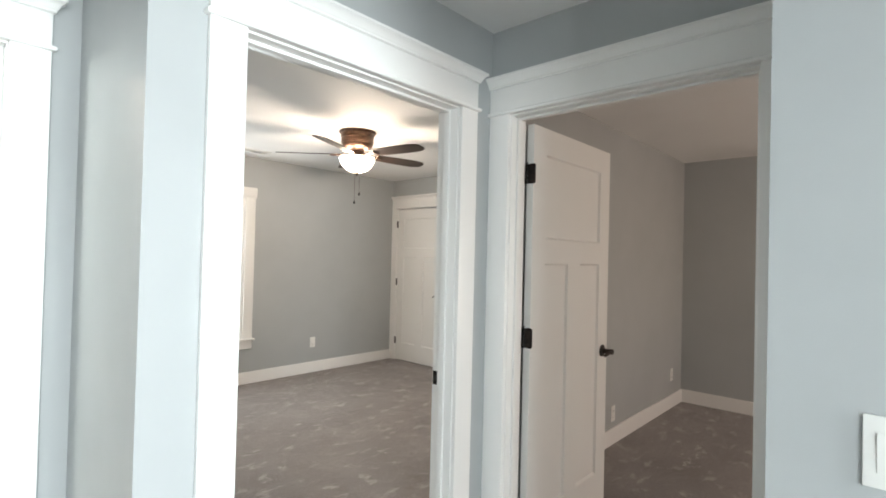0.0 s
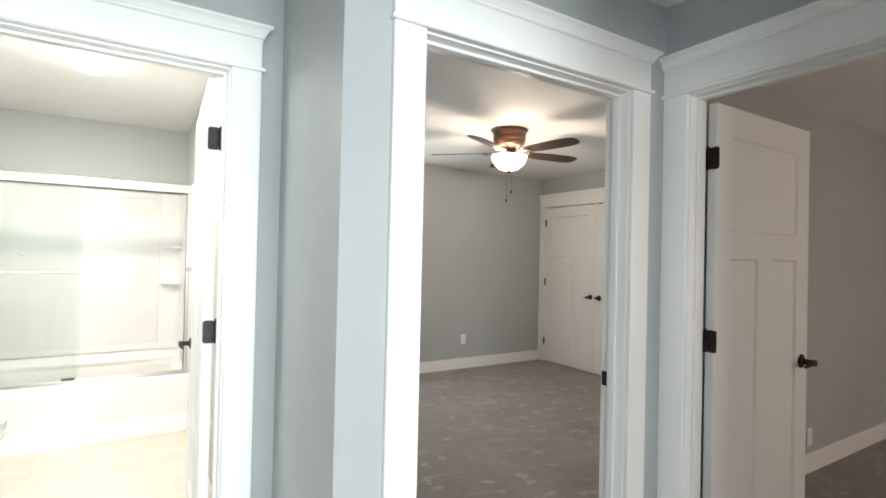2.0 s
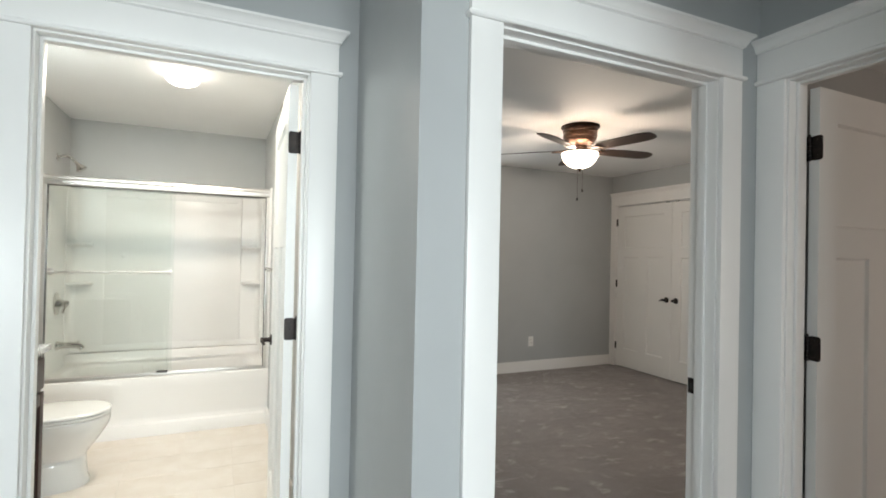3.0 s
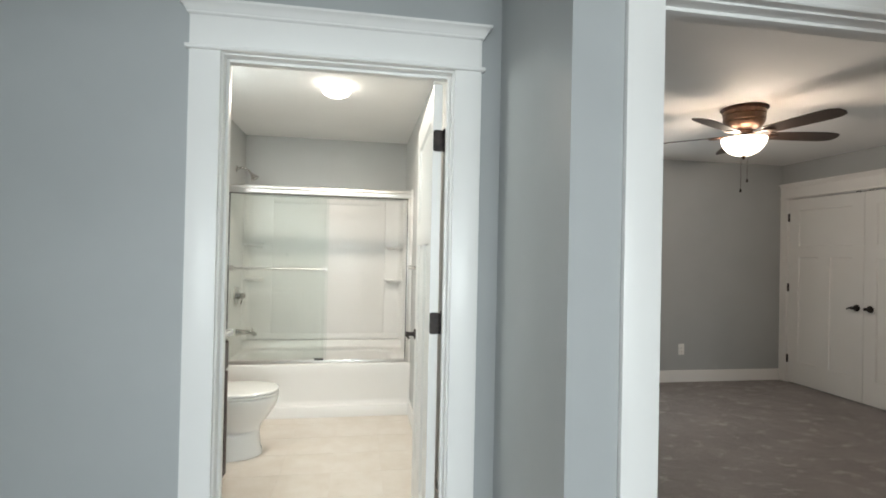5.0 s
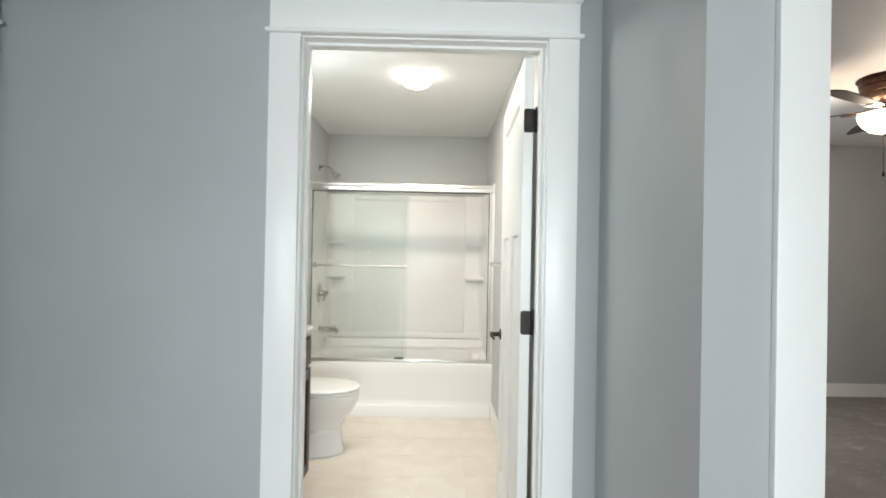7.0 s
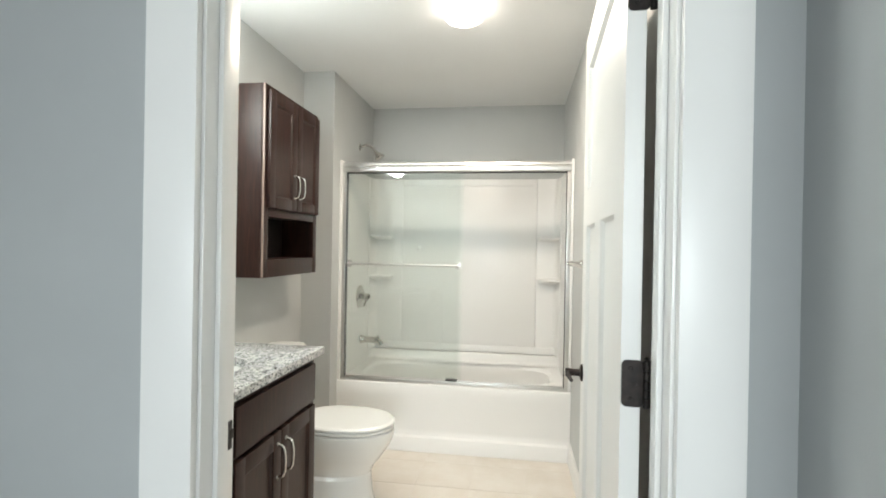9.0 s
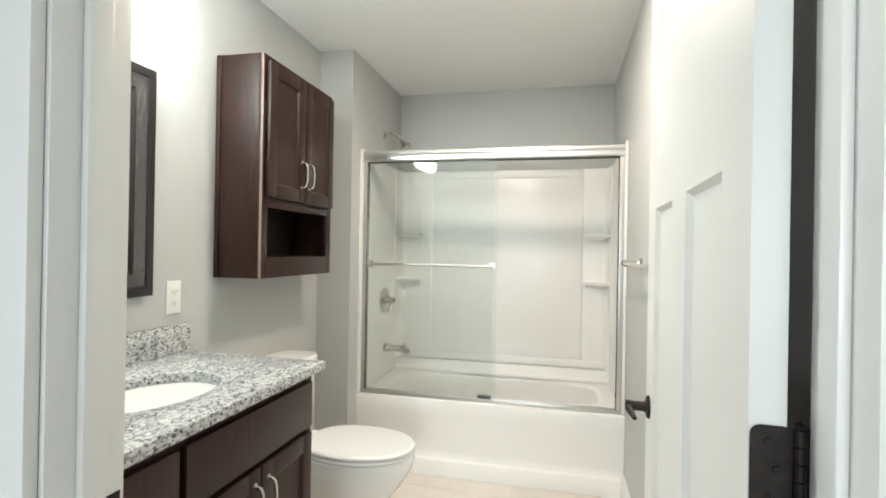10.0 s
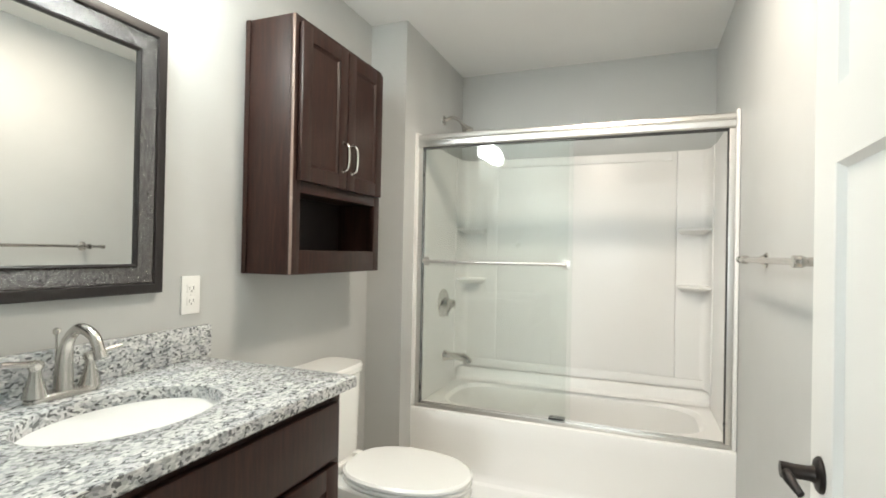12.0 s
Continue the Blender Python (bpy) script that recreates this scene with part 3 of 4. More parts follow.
part("leaf", shift(leaf_mesh(sw - 0.006), pose(0.003, 0.03, 0)), DOORP, side_door)

# closet doors
closet = thing("door_5", (0, 0, 0), "pair of white three-panel closet doors, closed", "closet doors", kind="structure")
closet.matrix_basis = pose(BED_R, 5.137, 0, 0, 0, -90)
cw = 5.137 - 3.449
door_trim(closet, cw, 0.12, None)
lw = cw / 2 - 0.004
for x0 in (0.002, cw / 2 + 0.002):
    part("leaf", shift(leaf_mesh(lw), pose(x0, 0.004, 0)), DOORP, closet)
for x0, side in ((-0.001, 1), (cw + 0.001, -1)):
    for z in (0.27, 1.06, 1.84):
        part("hinge", boxes((x0 - 0.008, x0 + 0.008, -0.014, 0.003, z - 0.045, z + 0.045), bevel=0.003), BRONZE, closet, "dark bronze hinge")
# Two small dark plates where the closet doors meet the head
for x0 in (cw / 2 - 0.085, cw / 2 + 0.045):
    part("top_plate", boxes((x0, x0 + 0.040, -0.001, 0.022, 2.0395, 2.0465), bevel=0.001), BRONZE, closet, "small dark bronze plate at the top of the closet doors")
lever(closet, pose(cw / 2 - 0.065, 0.004, 0.915), -1)
lever(closet, pose(cw / 2 + 0.065, 0.004, 0.915), 1)


# ---- windows ----
def window(name, m, w, z0, z1, cased):
    """A sash window in an opening w wide; x along the wall, y outwards."""
    win = thing(name, (0, 0, 0), "white sash window with flat casing and bright daylight behind", "window", kind="structure")
    win.matrix_basis = m
    part("window_frame", boxes((0, 0.03, 0.0, 0.12, z0, z1), (w - 0.03, w, 0.0, 0.12, z0, z1), (0.03, w - 0.03, 0.0, 0.12, z1 - 0.03, z1),
                               (0.03, w - 0.03, 0.02, 0.12, z0, z0 + 0.03), bevel=0.002), TRIM, win)
    mid = (z0 + z1) / 2
    for a, b, y in ((z0 + 0.03, mid + 0.02, 0.072), (mid - 0.02, z1 - 0.03, 0.100)):
        part("sash", boxes((0.03, 0.075, y, y + 0.026, a, b), (w - 0.075, w - 0.03, y, y + 0.026, a, b), (0.075, w - 0.075, y, y + 0.026, a, a + 0.045),
                           (0.075, w - 0.075, y, y + 0.026, b - 0.04, b), bevel=0.002), PLATE, win)
        pane = part("pane", boxes((0.075, w - 0.075, y + 0.011, y + 0.015, a + 0.045, b - 0.04)), GLASS, win)
        pane.visible_shadow = False
    if cased:
        for x0 in (-0.104, w):
            part("casing", boxes((x0, x0 + 0.104, -CT, 0, z0, z1 + 0.002), bevel=0.0025), TRIM, win)
        part("frieze", boxes((-0.118, w + 0.118, -CT - 0.004, 0, z1 + 0.002, z1 + 0.112), bevel=0.002), TRIM, win)
        part("window_sill", boxes((-0.125, w + 0.125, -0.045, 0.02, z0 - 0.022, z0), bevel=0.004), TRIM, win)
        part("apron", boxes((-0.104, w + 0.104, -CT, 0, z0 - 0.11, z0 - 0.022), bevel=0.002), TRIM, win)
    return win


window("window_1", pose(WIN[0], BED_B, 0), WIN[1] - WIN[0], WIN[2], WIN[3], True)


# ---- wall plates ----
def plate(name, m, label, category, kind="outlet", gangs=1):
    """A wall plate in x and z; y = 0 on the wall, facing -y."""
    ob = thing(name, (0, 0, 0), label, category, "wall outlets" if kind == "outlet" else "")
    ob.matrix_basis = m
    w = 0.070 + 0.046 * (gangs - 1)
    part("cover", boxes((-w / 2, w / 2, -0.006, -0.0003, -0.060, 0.060), bevel=0.0028), PLATE, ob)
    for g in range(gangs):
        x = (g - (gangs - 1) / 2) * 0.046
        if kind == "outlet":
            for z in (0.020, -0.020):
                face = part("socket", boxes((x - 0.0165, x + 0.0165, -0.0078, -0.006, z - 0.014, z + 0.014), bevel=0.0009), PLATE, ob)
                part("slot", boxes((x - 0.008, x - 0.0062, -0.0083, -0.0078, z - 0.003, z + 0.006), (x + 0.0062, x + 0.008, -0.0083, -0.0078, z - 0.003, z + 0.006),
                                   (x - 0.002, x + 0.002, -0.0083, -0.0078, z - 0.010, z - 0.006)), SLOT, face)
        else:
            r = part("rocker", boxes((x - 0.0165, x + 0.0165, -0.0085, -0.006, -0.033, 0.033), bevel=0.0012), PLATE, ob)
            r.matrix_basis = pose(0, 0, 0, 2)
        part("screw", lathe([(0, -0.0062), (0.003, -0.0062), (0.0025, -0.0072), (0, -0.0072)], 8, Matrix.Translation((x, 0, 0)) @ pose(0, 0, 0, -90)), PLATE, ob)
    return ob


plate("wall_outlet", pose(3.683, BED_B, 0.36), "white duplex outlet on the grey bedroom wall", "outlet")
plate("wall_outlet", pose(4.085, TWO_L, 0.235), "white duplex outlet low on the second bedroom's wall", "outlet")
plate("wall_outlet", pose(5.44, TWO_L, 0.320), "white duplex outlet low on the second bedroom's wall", "outlet")
plate("wall_outlet", pose(BATH_L, 3.201, 1.107, 0, 0, -90) @ pose(0, 0, 0, 0, 0, 180), "white duplex outlet above the granite backsplash", "outlet")
plate("light_switch", pose(X_SWITCH, 0.060, 1.120, 0, 0, -90), "white rocker light switch plate on the hall wall", "light switch", "rocker", 2)


# ---- bedroom ceiling fan ----
def ceiling_fan(place, phase):
    fan = thing("ceiling_fan", place, "bronze flush-mount ceiling fan with five dark blades and a lit bowl", "ceiling fan")
    u = 0.92
    part("canopy", lathe([(q * u, p * u) for q, p in [(0, 0), (0.165, 0), (0.168, -0.008), (0.160, -0.018), (0.150, -0.022), (0.150, -0.050), (0.143, -0.056), (0.146, -0.064), (0.146, -0.098),
                          (0.139, -0.104), (0.141, -0.112), (0.128, -0.135), (0.105, -0.158), (0.075, -0.172), (0, -0.174)]], 48), COPPER, fan, "copper-bronze motor housing with turned rings")
    part("light_fitter", lathe([(q * u, p * u) for q, p in [(0, -0.174), (0.060, -0.174), (0.062, -0.205), (0.088, -0.220), (0.088, -0.228), (0, -0.228)]], 36), COPPER, fan)
    part("bowl", lathe([(q * u * 0.98, p * u) for q, p in [(0.160, -0.236), (0.163, -0.240), (0.155, -0.272), (0.134, -0.310), (0.098, -0.344), (0.050, -0.364), (0.012, -0.368), (0.012, -0.364),
                        (0.048, -0.360), (0.095, -0.340), (0.130, -0.307), (0.151, -0.270), (0.158, -0.240), (0.160, -0.236)]], 48), BOWL, fan, "lit frosted glass bowl").visible_shadow = False
    part("finial", lathe([(q * u, p * u) for q, p in [(0, -0.364), (0.016, -0.366), (0.018, -0.374), (0.010, -0.382), (0.007, -0.394), (0, -0.398)]], 16), COPPER, fan)
    for k in range(5):
        a = phase + 72 * k
        m = pose(0, 0, -0.192, 0, 0, a)
        part("blade_iron", shift(boxes((0.075, 0.205, -0.016, 0.016, -0.004, 0.004), (0.165, 0.225, -0.036, 0.036, -0.007, -0.002), bevel=0.002), m), COPPER, fan)
        outline = [(0.165, 0.050), (0.22, 0.057), (0.40, 0.066), (0.56, 0.068), (0.62, 0.060), (0.66, 0.040), (0.67, 0.0)]
        up = outline + [(x, -y) for x, y in outline[-2::-1]]
        b = loft([[(x, y, 0.000) for x, y in up], [(x, y, 0.006) for x, y in up]])
        part("blade", shift(b, m @ pose(0, 0, 0, -12, 0, 0)), BLADE, fan)
    for x, y, top, low in ((0.020, -0.012, -0.36, -0.50), (-0.012, 0.010, -0.34, -0.57)):
        c = part("pull_chain", tube([(x, y, top), (x, y, low)], 0.0013, 6), COPPER, fan)
        part("pull", lathe([(0, 0), (0.004, -0.003), (0.0075, -0.014), (0.007, -0.026), (0, -0.030)], 12, Matrix.Translation((x, y, low))), BRONZE, c)
    return fan


ceiling_fan((2.865, 3.41, CEIL), -81)

vent = thing("ceiling_vent", (2.70, 4.88, CEIL), "white louvred air register on the bedroom ceiling", "ceiling vent")
part("frame", boxes((-0.155, -0.130, -0.080, 0.080, -0.008, -0.0005), (0.130, 0.155, -0.080, 0.080, -0.008, -0.0005),
                    (-0.130, 0.130, -0.080, -0.055, -0.008, -0.0005), (-0.130, 0.130, 0.055, 0.080, -0.008, -0.0005), bevel=0.002), PLATE, vent)
part("backing", boxes((-0.130, 0.130, -0.055, 0.055, -0.0025, -0.0008)), SLOT, vent)
for k in range(7):
    part("slat", shift(boxes((-0.130, 0.130, -0.007, 0.007, -0.0007, 0.0007)), pose(0, -0.045 + 0.015 * k, -0.0075, 35)), PLATE, vent)

# ---- bathroom: ceiling lamp ----
dome_lamp = thing("ceiling_light", (0.0, 3.57, CEIL), "round flush ceiling light with a glowing glass dome", "ceiling light")
part("pan", lathe([(0, 0), (0.084, 0), (0.086, -0.005), (0.086, -0.016), (0.082, -0.016), (0.081, -0.010), (0, -0.008)], 40), PLATE, dome_lamp)
part("dome", lathe([(0.087, -0.006), (0.093, -0.009), (0.097, -0.020), (0.094, -0.038), (0.080, -0.056), (0.054, -0.069), (0.024, -0.075), (0, -0.076)], 40), DOME, dome_lamp, "lit frosted glass dome").visible_shadow = False

# ---- bathroom: vanity light ----
vl = thing("vanity_light", (BATH_L, 2.785, 2.205), "brushed nickel vanity light bar with three lit glass shades", "wall light")
part("back_plate", boxes((0.0005, 0.022, -0.24, 0.24, -0.045, 0.045), bevel=0.006), NICKEL, vl)
for y in (-0.18, 0.0, 0.18):
    arm = part("arm", tube(curve_points([(0.02, y, 0), (0.085, y, 0.014), (0.120, y, 0.004), (0.128, y, -0.020)], 6), 0.008, 10), NICKEL, vl)
    part("shade", lathe([(0.0, -0.019), (0.024, -0.020), (0.030, -0.030), (0.052, -0.056), (0.066, -0.090), (0.067, -0.112), (0.058, -0.138), (0.040, -0.153), (0.018, -0.160), (0.0, -0.161)],
                        28, Matrix.Translation((0.128, y, 0))), GLOBE, vl, "lit frosted glass shade")

# ---- bathroom: tub, surround and sliding glass ----
X0, X1, YB = X_ALC, BATH_R, BATH_B
tub = thing("bathtub", (0, 0, 0), "white acrylic bathtub with a smooth apron, in an alcove", "bathtub")


def ring(cx, cy, ax, ay, z, n=40, p=4.0):
    out = []
    for k in range(n):
        a = 2 * math.pi * k / n
        c, s = math.cos(a), math.sin(a)
        out.append((cx + ax * math.copysign(abs(c) ** (2 / p), c), cy + ay * math.copysign(abs(s) ** (2 / p), s), z))
    return out


def tub_shell():
    bm = bmesh.new()
    cx, cy = (X0 + X1) / 2, (TUB_F + YB) / 2 + 0.012
    ax, ay = (X1 - X0) / 2, (YB - TUB_F) / 2
    outer = []
    inner = ring(cx, cy, ax - 0.085, ay - 0.085, 0.430)
    for x, y, z in inner:
        dx, dy = (x - cx) / (ax - 0.004), (y - cy + 0.012) / (ay - 0.001)
        f = max(abs(dx), abs(dy))
        outer.append((cx + (x - cx) / f, cy - 0.012 + (y - cy + 0.012) / f, 0.435))
    rings = [outer, inner, ring(cx, cy, ax - 0.105, ay - 0.105, 0.410), ring(cx + 0.01, cy, ax - 0.15, ay - 0.13, 0.20), ring(cx + 0.01, cy, ax - 0.22, ay - 0.17, 0.115),
             ring(cx + 0.01, cy, ax - 0.42, ay - 0.25, 0.10)]
    loft(rings, bm, cap=False)
    bm.verts.ensure_lookup_table()
    n = 40
    bm.faces.new([bm.verts[5 * n + k] for k in range(n)])
    return bm


part("basin", tub_shell(), ACRYLIC, tub)
APR = [(4.452, 0.437), (4.442, 0.429), (4.439, 0.413), (4.442, 0.350), (4.456, 0.140), (4.455, 0.115), (4.448, 0.100), (4.434, 0.090), (4.430, 0.082), (4.430, 0.0), (4.47, 0.0), (4.476, 0.425), (4.476, 0.4345)]
part("apron", loft([[(x, y, z) for y, z in APR] for x in (X0 - 0.006, X1 - 0.001)]), ACRYLIC, tub, "smooth white tub apron")
part("overflow", lathe([(0, 0), (0.036, 0), (0.036, 0.006), (0.028, 0.011), (0, 0.012)], 24, Matrix.Translation((X0 + 0.108, 4.76, 0.365)) @ pose(0, 0, 0, 0, 72, 0)), CHROME, tub, "round chrome overflow plate")

RIM = [(YB - 0.098, 0.4355), (YB - 0.080, 0.440), (YB - 0.066, 0.452), (YB - 0.058, 0.472), (YB - 0.054, 0.493), (YB - 0.047, 0.505), (YB - 0.036, 0.510), (YB - 0.002, 0.510), (YB - 0.002, 0.4355)]
part("back_rim", loft([[(x, y, z) for y, z in RIM] for x in (X0 + 0.003, X1 - 0.003)]), ACRYLIC, tub, "raised back rim with a soft cove")

sur = thing("tub_surround", (0, 0, 0), "white acrylic three-piece tub surround with moulded corner shelves", "tub surround")
ST = 1.865
part("back_panel", boxes((X0 + 0.25, X1 - 0.2002, YB - 0.022, YB - 0.0015, 0.5145, ST - 0.001), bevel=0.003), ACRYLIC, sur)
part("foot_bead", boxes((X0 + 0.03, X1 - 0.03, YB - 0.041, YB - 0.0285, 0.5145, 0.568), bevel=0.006), ACRYLIC, sur)
part("top_lip", boxes((X0 + 0.268, X1 - 0.223, YB - 0.034, YB - 0.0225, ST - 0.055, ST - 0.002), bevel=0.006), ACRYLIC, sur)
for xs, d in ((X0, 1), (X1, -1)):
    xa, xb = sorted((xs + d * 0.001, xs + d * 0.024))
    part("side_panel", boxes((xa, xb, TUB_F + 0.03, YB - 0.10, 0.436, ST), bevel=0.005), ACRYLIC, sur)
    # concave corner column
    w = 0.265 if d > 0 else 0.199
    col = [(xs + d * 0.001, YB - 0.001), (xs + d * 0.001, YB - 0.16), (xs + d * 0.030, YB - 0.16), (xs + d * 0.030, YB - 0.10)]
    col += [(xs + d * (0.030 + 0.045 * (1 - math.cos(radians(a)))), YB - 0.10 + 0.073 * math.sin(radians(a))) for a in (20, 40, 60, 80, 90)]
    col += [(xs + d * (w - 0.02), YB - 0.027), (xs + d * (w - 0.004), YB - 0.025), (xs + d * w, YB - 0.020), (xs + d * w, YB - 0.001)]
    part("corner_column", loft([[(x, y, z) for x, y in col] for z in (0.5145, ST)]), ACRYLIC, sur)
    for z in (1.096, 1.418):
        q = [(xs + d * 0.031, YB - 0.028)]
        q += [(xs + d * (0.031 + 0.160 * math.cos(radians(a)) ** 0.7), YB - 0.028 - 0.105 * math.sin(radians(a)) ** 0.7) for a in range(0, 91, 10)]
        mid = (sum(p[0] for p in q) / len(q), sum(p[1] for p in q) / len(q))
        tight = [(mid[0] + (x - mid[0]) * 0.72, YB - 0.028 + (y - YB + 0.028) * 0.6) for x, y in q]
        part("corner_shelf", loft([[(x, y, z - 0.034) for x, y in tight], [(x, y, z - 0.014) for x, y in q], [(x, y, z - 0.003) for x, y in q], [(mid[0] + (x - mid[0]) * 0.96, YB - 0.028 + (y - YB + 0.028) * 0.96, z) for x, y in q]]), ACRYLIC, sur)
    # front flange up the wall
    xa, xb = sorted((xs + d * 0.001 - (0.008 if d > 0 else 0), xs + d * 0.018))
    part("flange", boxes((xa, xb, TUB_F - 0.022, TUB_F + 0.03, 0.4375, 1.895), bevel=0.007), ACRYLIC, sur)

sd = thing("shower_door", (0, 0, 0), "silver framed sliding shower door, both clear panels slid to one side", "shower door")
RX0, RX1 = X0 + 0.019, X1 - 0.019
RAIL = [(4.445, 1.814), (4.440, 1.821), (4.439, 1.844), (4.443, 1.850), (4.439, 1.856), (4.442, 1.873), (4.452, 1.881), (4.482, 1.881), (4.492, 1.873), (4.492, 1.814)]
part("header_rail", loft([[(x, y, z) for y, z in RAIL] for x in (RX0, RX1)]), ALUM, sd, "satin silver header rail")
part("bottom_track", boxes((RX0, RX1, 4.448, 4.492, 0.4375, 0.457), (RX0, RX1, 4.466, 4.472, 0.457, 0.464), bevel=0.002), ALUM, sd)
for a, b in ((RX0, RX0 + 0.024), (RX1 - 0.024, RX1)):
    post = part("side_post", boxes((a, b, 4.450, 4.490, 0.457, 1.814), bevel=0.002), ALUM, sd)
    sx = b if a == RX0 else a - 0.0035
    part("seal", boxes((sx, sx + 0.0035, 4.454, 4.486, 0.458, 1.813)), SLOT, post, "black rubber seal strip")
    for z in (0.54, 1.665):
        x = b if a == RX0 else a
        part("bumper", lathe([(0, 0), (0.008, 0), (0.007, 0.008), (0, 0.009)], 12, Matrix.Translation((x, 4.458, z)) @ pose(0, 0, 0, 0, 90 if a == RX0 else -90, 0)), SLOT, post, "black rubber bumper")
# Thin black strip along the rail's underside
part("rail_strip", boxes((RX0 + 0.024, RX1 - 0.024, 4.447, 4.490, 1.8085, 1.8135)), SLOT, sd, "thin black strip under the rail")
part("guide", boxes((-0.180, -0.105, 4.445, 4.495, 0.4645, 0.471), bevel=0.002), SLOT, sd, "small black plastic guide")


def pane(x0, x1, y):
    p = part("glass_panel", boxes((x0, x1, y - 0.003, y + 0.003, 0.472, 1.808)), GLASS, sd, "clear tempered glass panel", False)
    p.visible_shadow = False
    return p


left_pane = pane(RX0 + 0.028, -0.080, 4.458)
right_pane = pane(RX0 + 0.0285, -0.106, 4.480)
part("towel_bar", tube([(-0.842, 4.415, 1.208), (-0.098, 4.415, 1.208)], 0.0075, 14), ALUM, left_pane, "satin silver bar on the glass")
for x in (-0.832, -0.108):
    part("bar_mount", boxes((x - 0.017, x + 0.017, 4.446, 4.4545, 1.185, 1.231), (x - 0.009, x + 0.009, 4.415, 4.448, 1.199, 1.217), bevel=0.003), ALUM, left_pane)

# ---- bathroom: shower fittings ----
XP = X0 + 0.0245
sv = thing("shower_valve", (XP, 4.83, 0.952), "brushed nickel shower valve with a lever handle", "shower valve")
part("escutcheon", lathe([(0, 0), (0.085, 0), (0.085, 0.004), (0.074, 0.011), (0.034, 0.015), (0.030, 0.034), (0, 0.036)], 40, pose(0, 0, 0, 0, 90, 0)), NICKEL, sv)
part("handle", lathe([(0, 0.036), (0.024, 0.036), (0.023, 0.070), (0.017, 0.078), (0, 0.079)], 24, pose(0, 0, 0, 0, 90, 0),
                     tube(curve_points([(0.060, 0, 0), (0.066, -0.030, -0.012), (0.060, -0.062, -0.042), (0.056, -0.068, -0.068)], 5), [0.010] * 8 + [0.0085] * 8, 10)), NICKEL, sv)
sp = thing("tub_spout", (XP, 4.868, 0.628), "brushed nickel tub spout with a diverter knob", "tub spout")
pts = curve_points([(0.0, 0, 0), (0.05, 0, 0.0), (0.10, 0, 0.0), (0.142, 0, -0.007), (0.165, 0, -0.032)], 5)
part("spout", tube(pts, [0.036, 0.031, 0.027, 0.025, 0.024] + [0.0225] * 8 + [0.021] * 8, 18), NICKEL, sp)
part("diverter", lathe([(0.0, 0), (0.004, 0), (0.004, 0.016), (0.009, 0.022), (0.008, 0.030), (0, 0.031)], 12, Matrix.Translation((0.135, 0, 0.008))), NICKEL, sp)
sh = thing("overhead_shower", (X_ALC + 0.0005, 4.85, 2.062), "brushed nickel shower head on a short bent arm", "shower head")
part("flange", lathe([(0, 0), (0.030, 0), (0.028, 0.005), (0.014, 0.010), (0, 0.011)], 24, pose(0, 0, 0, 0, 90, 0)), NICKEL, sh)
part("arm", tube(curve_points([(0.006, 0, 0), (0.055, 0, 0.014), (0.10, 0, -0.008), (0.125, 0, -0.040)], 6), 0.0105, 12), NICKEL, sh)
part("head", lathe([(0, 0.0), (0.014, 0), (0.017, 0.012), (0.036, 0.044), (0.040, 0.052), (0.038, 0.056), (0, 0.058)], 28, Matrix.Translation((0.125, 0, -0.038)) @ pose(0, 0, 0, 0, 145, 0)), NICKEL, sh)


hook = thing("wall_hook", (-0.51, YB - 0.0225, 1.32), "small white plastic stick-on hook on the tub surround", "hook")
part("base", lathe([(0, 0), (0.019, 0), (0.018, 0.005), (0.008, 0.008), (0, 0.008)], 24, pose(0, 0, 0, 90, 0, 0)), PLATE, hook)
part("knob", lathe([(0, 0.008), (0.007, 0.008), (0.007, 0.016), (0.011, 0.022), (0.009, 0.028), (0, 0.029)], 20, pose(0, 0, 0, 90, 0, 0)), PLATE, hook)

# ---- bathroom: toilet ----
def egg(cx, cy, back, front, half, z, n=36):
    out = []
    for k in range(n):
        a = 2 * math.pi * k / n
        c, s = math.cos(a), math.sin(a)
        r = front if c > 0 else back
        out.append((cx + r * math.copysign(abs(c) ** 0.92, c), cy + half * math.copysign(abs(s) ** (0.92 if c > 0 else 0.80), s), z * 0.957))
    return out


TY = 3.752
TB = -0.622                                 # middle of the bowl
wc = thing("toilet", (0, 0, 0), "white porcelain toilet with a closed lid", "toilet")
part("bowl", loft([egg(-0.720, TY, 0.20, 0.276, 0.150, 0.001), egg(-0.720, TY, 0.20, 0.276, 0.150, 0.024), egg(-0.720, TY, 0.20, 0.266, 0.142, 0.050), egg(-0.72, TY, 0.21, 0.258, 0.134, 0.13), egg(-0.718, TY, 0.22, 0.256, 0.126, 0.158), egg(-0.715, TY, 0.22, 0.252, 0.110, 0.172), egg(-0.70, TY, 0.23, 0.256, 0.116, 0.215),
                   egg(-0.67, TY, 0.26, 0.262, 0.138, 0.260), egg(-0.645, TY, 0.29, 0.268, 0.160, 0.310), egg(-0.63, TY, 0.32, 0.275, 0.174, 0.350), egg(TB, TY, 0.33, 0.277, 0.182, 0.388), egg(TB, TY, 0.33, 0.274, 0.183, 0.405), egg(TB, TY, 0.33, 0.268, 0.178, 0.412)]), PORCELAIN, wc)
part("seat", loft([egg(TB, TY, 0.215, 0.268, 0.180, 0.414), egg(TB, TY, 0.220, 0.277, 0.186, 0.419), egg(TB, TY, 0.220, 0.277, 0.186, 0.428), egg(TB, TY, 0.216, 0.271, 0.181, 0.432)]), PORCELAIN, wc)
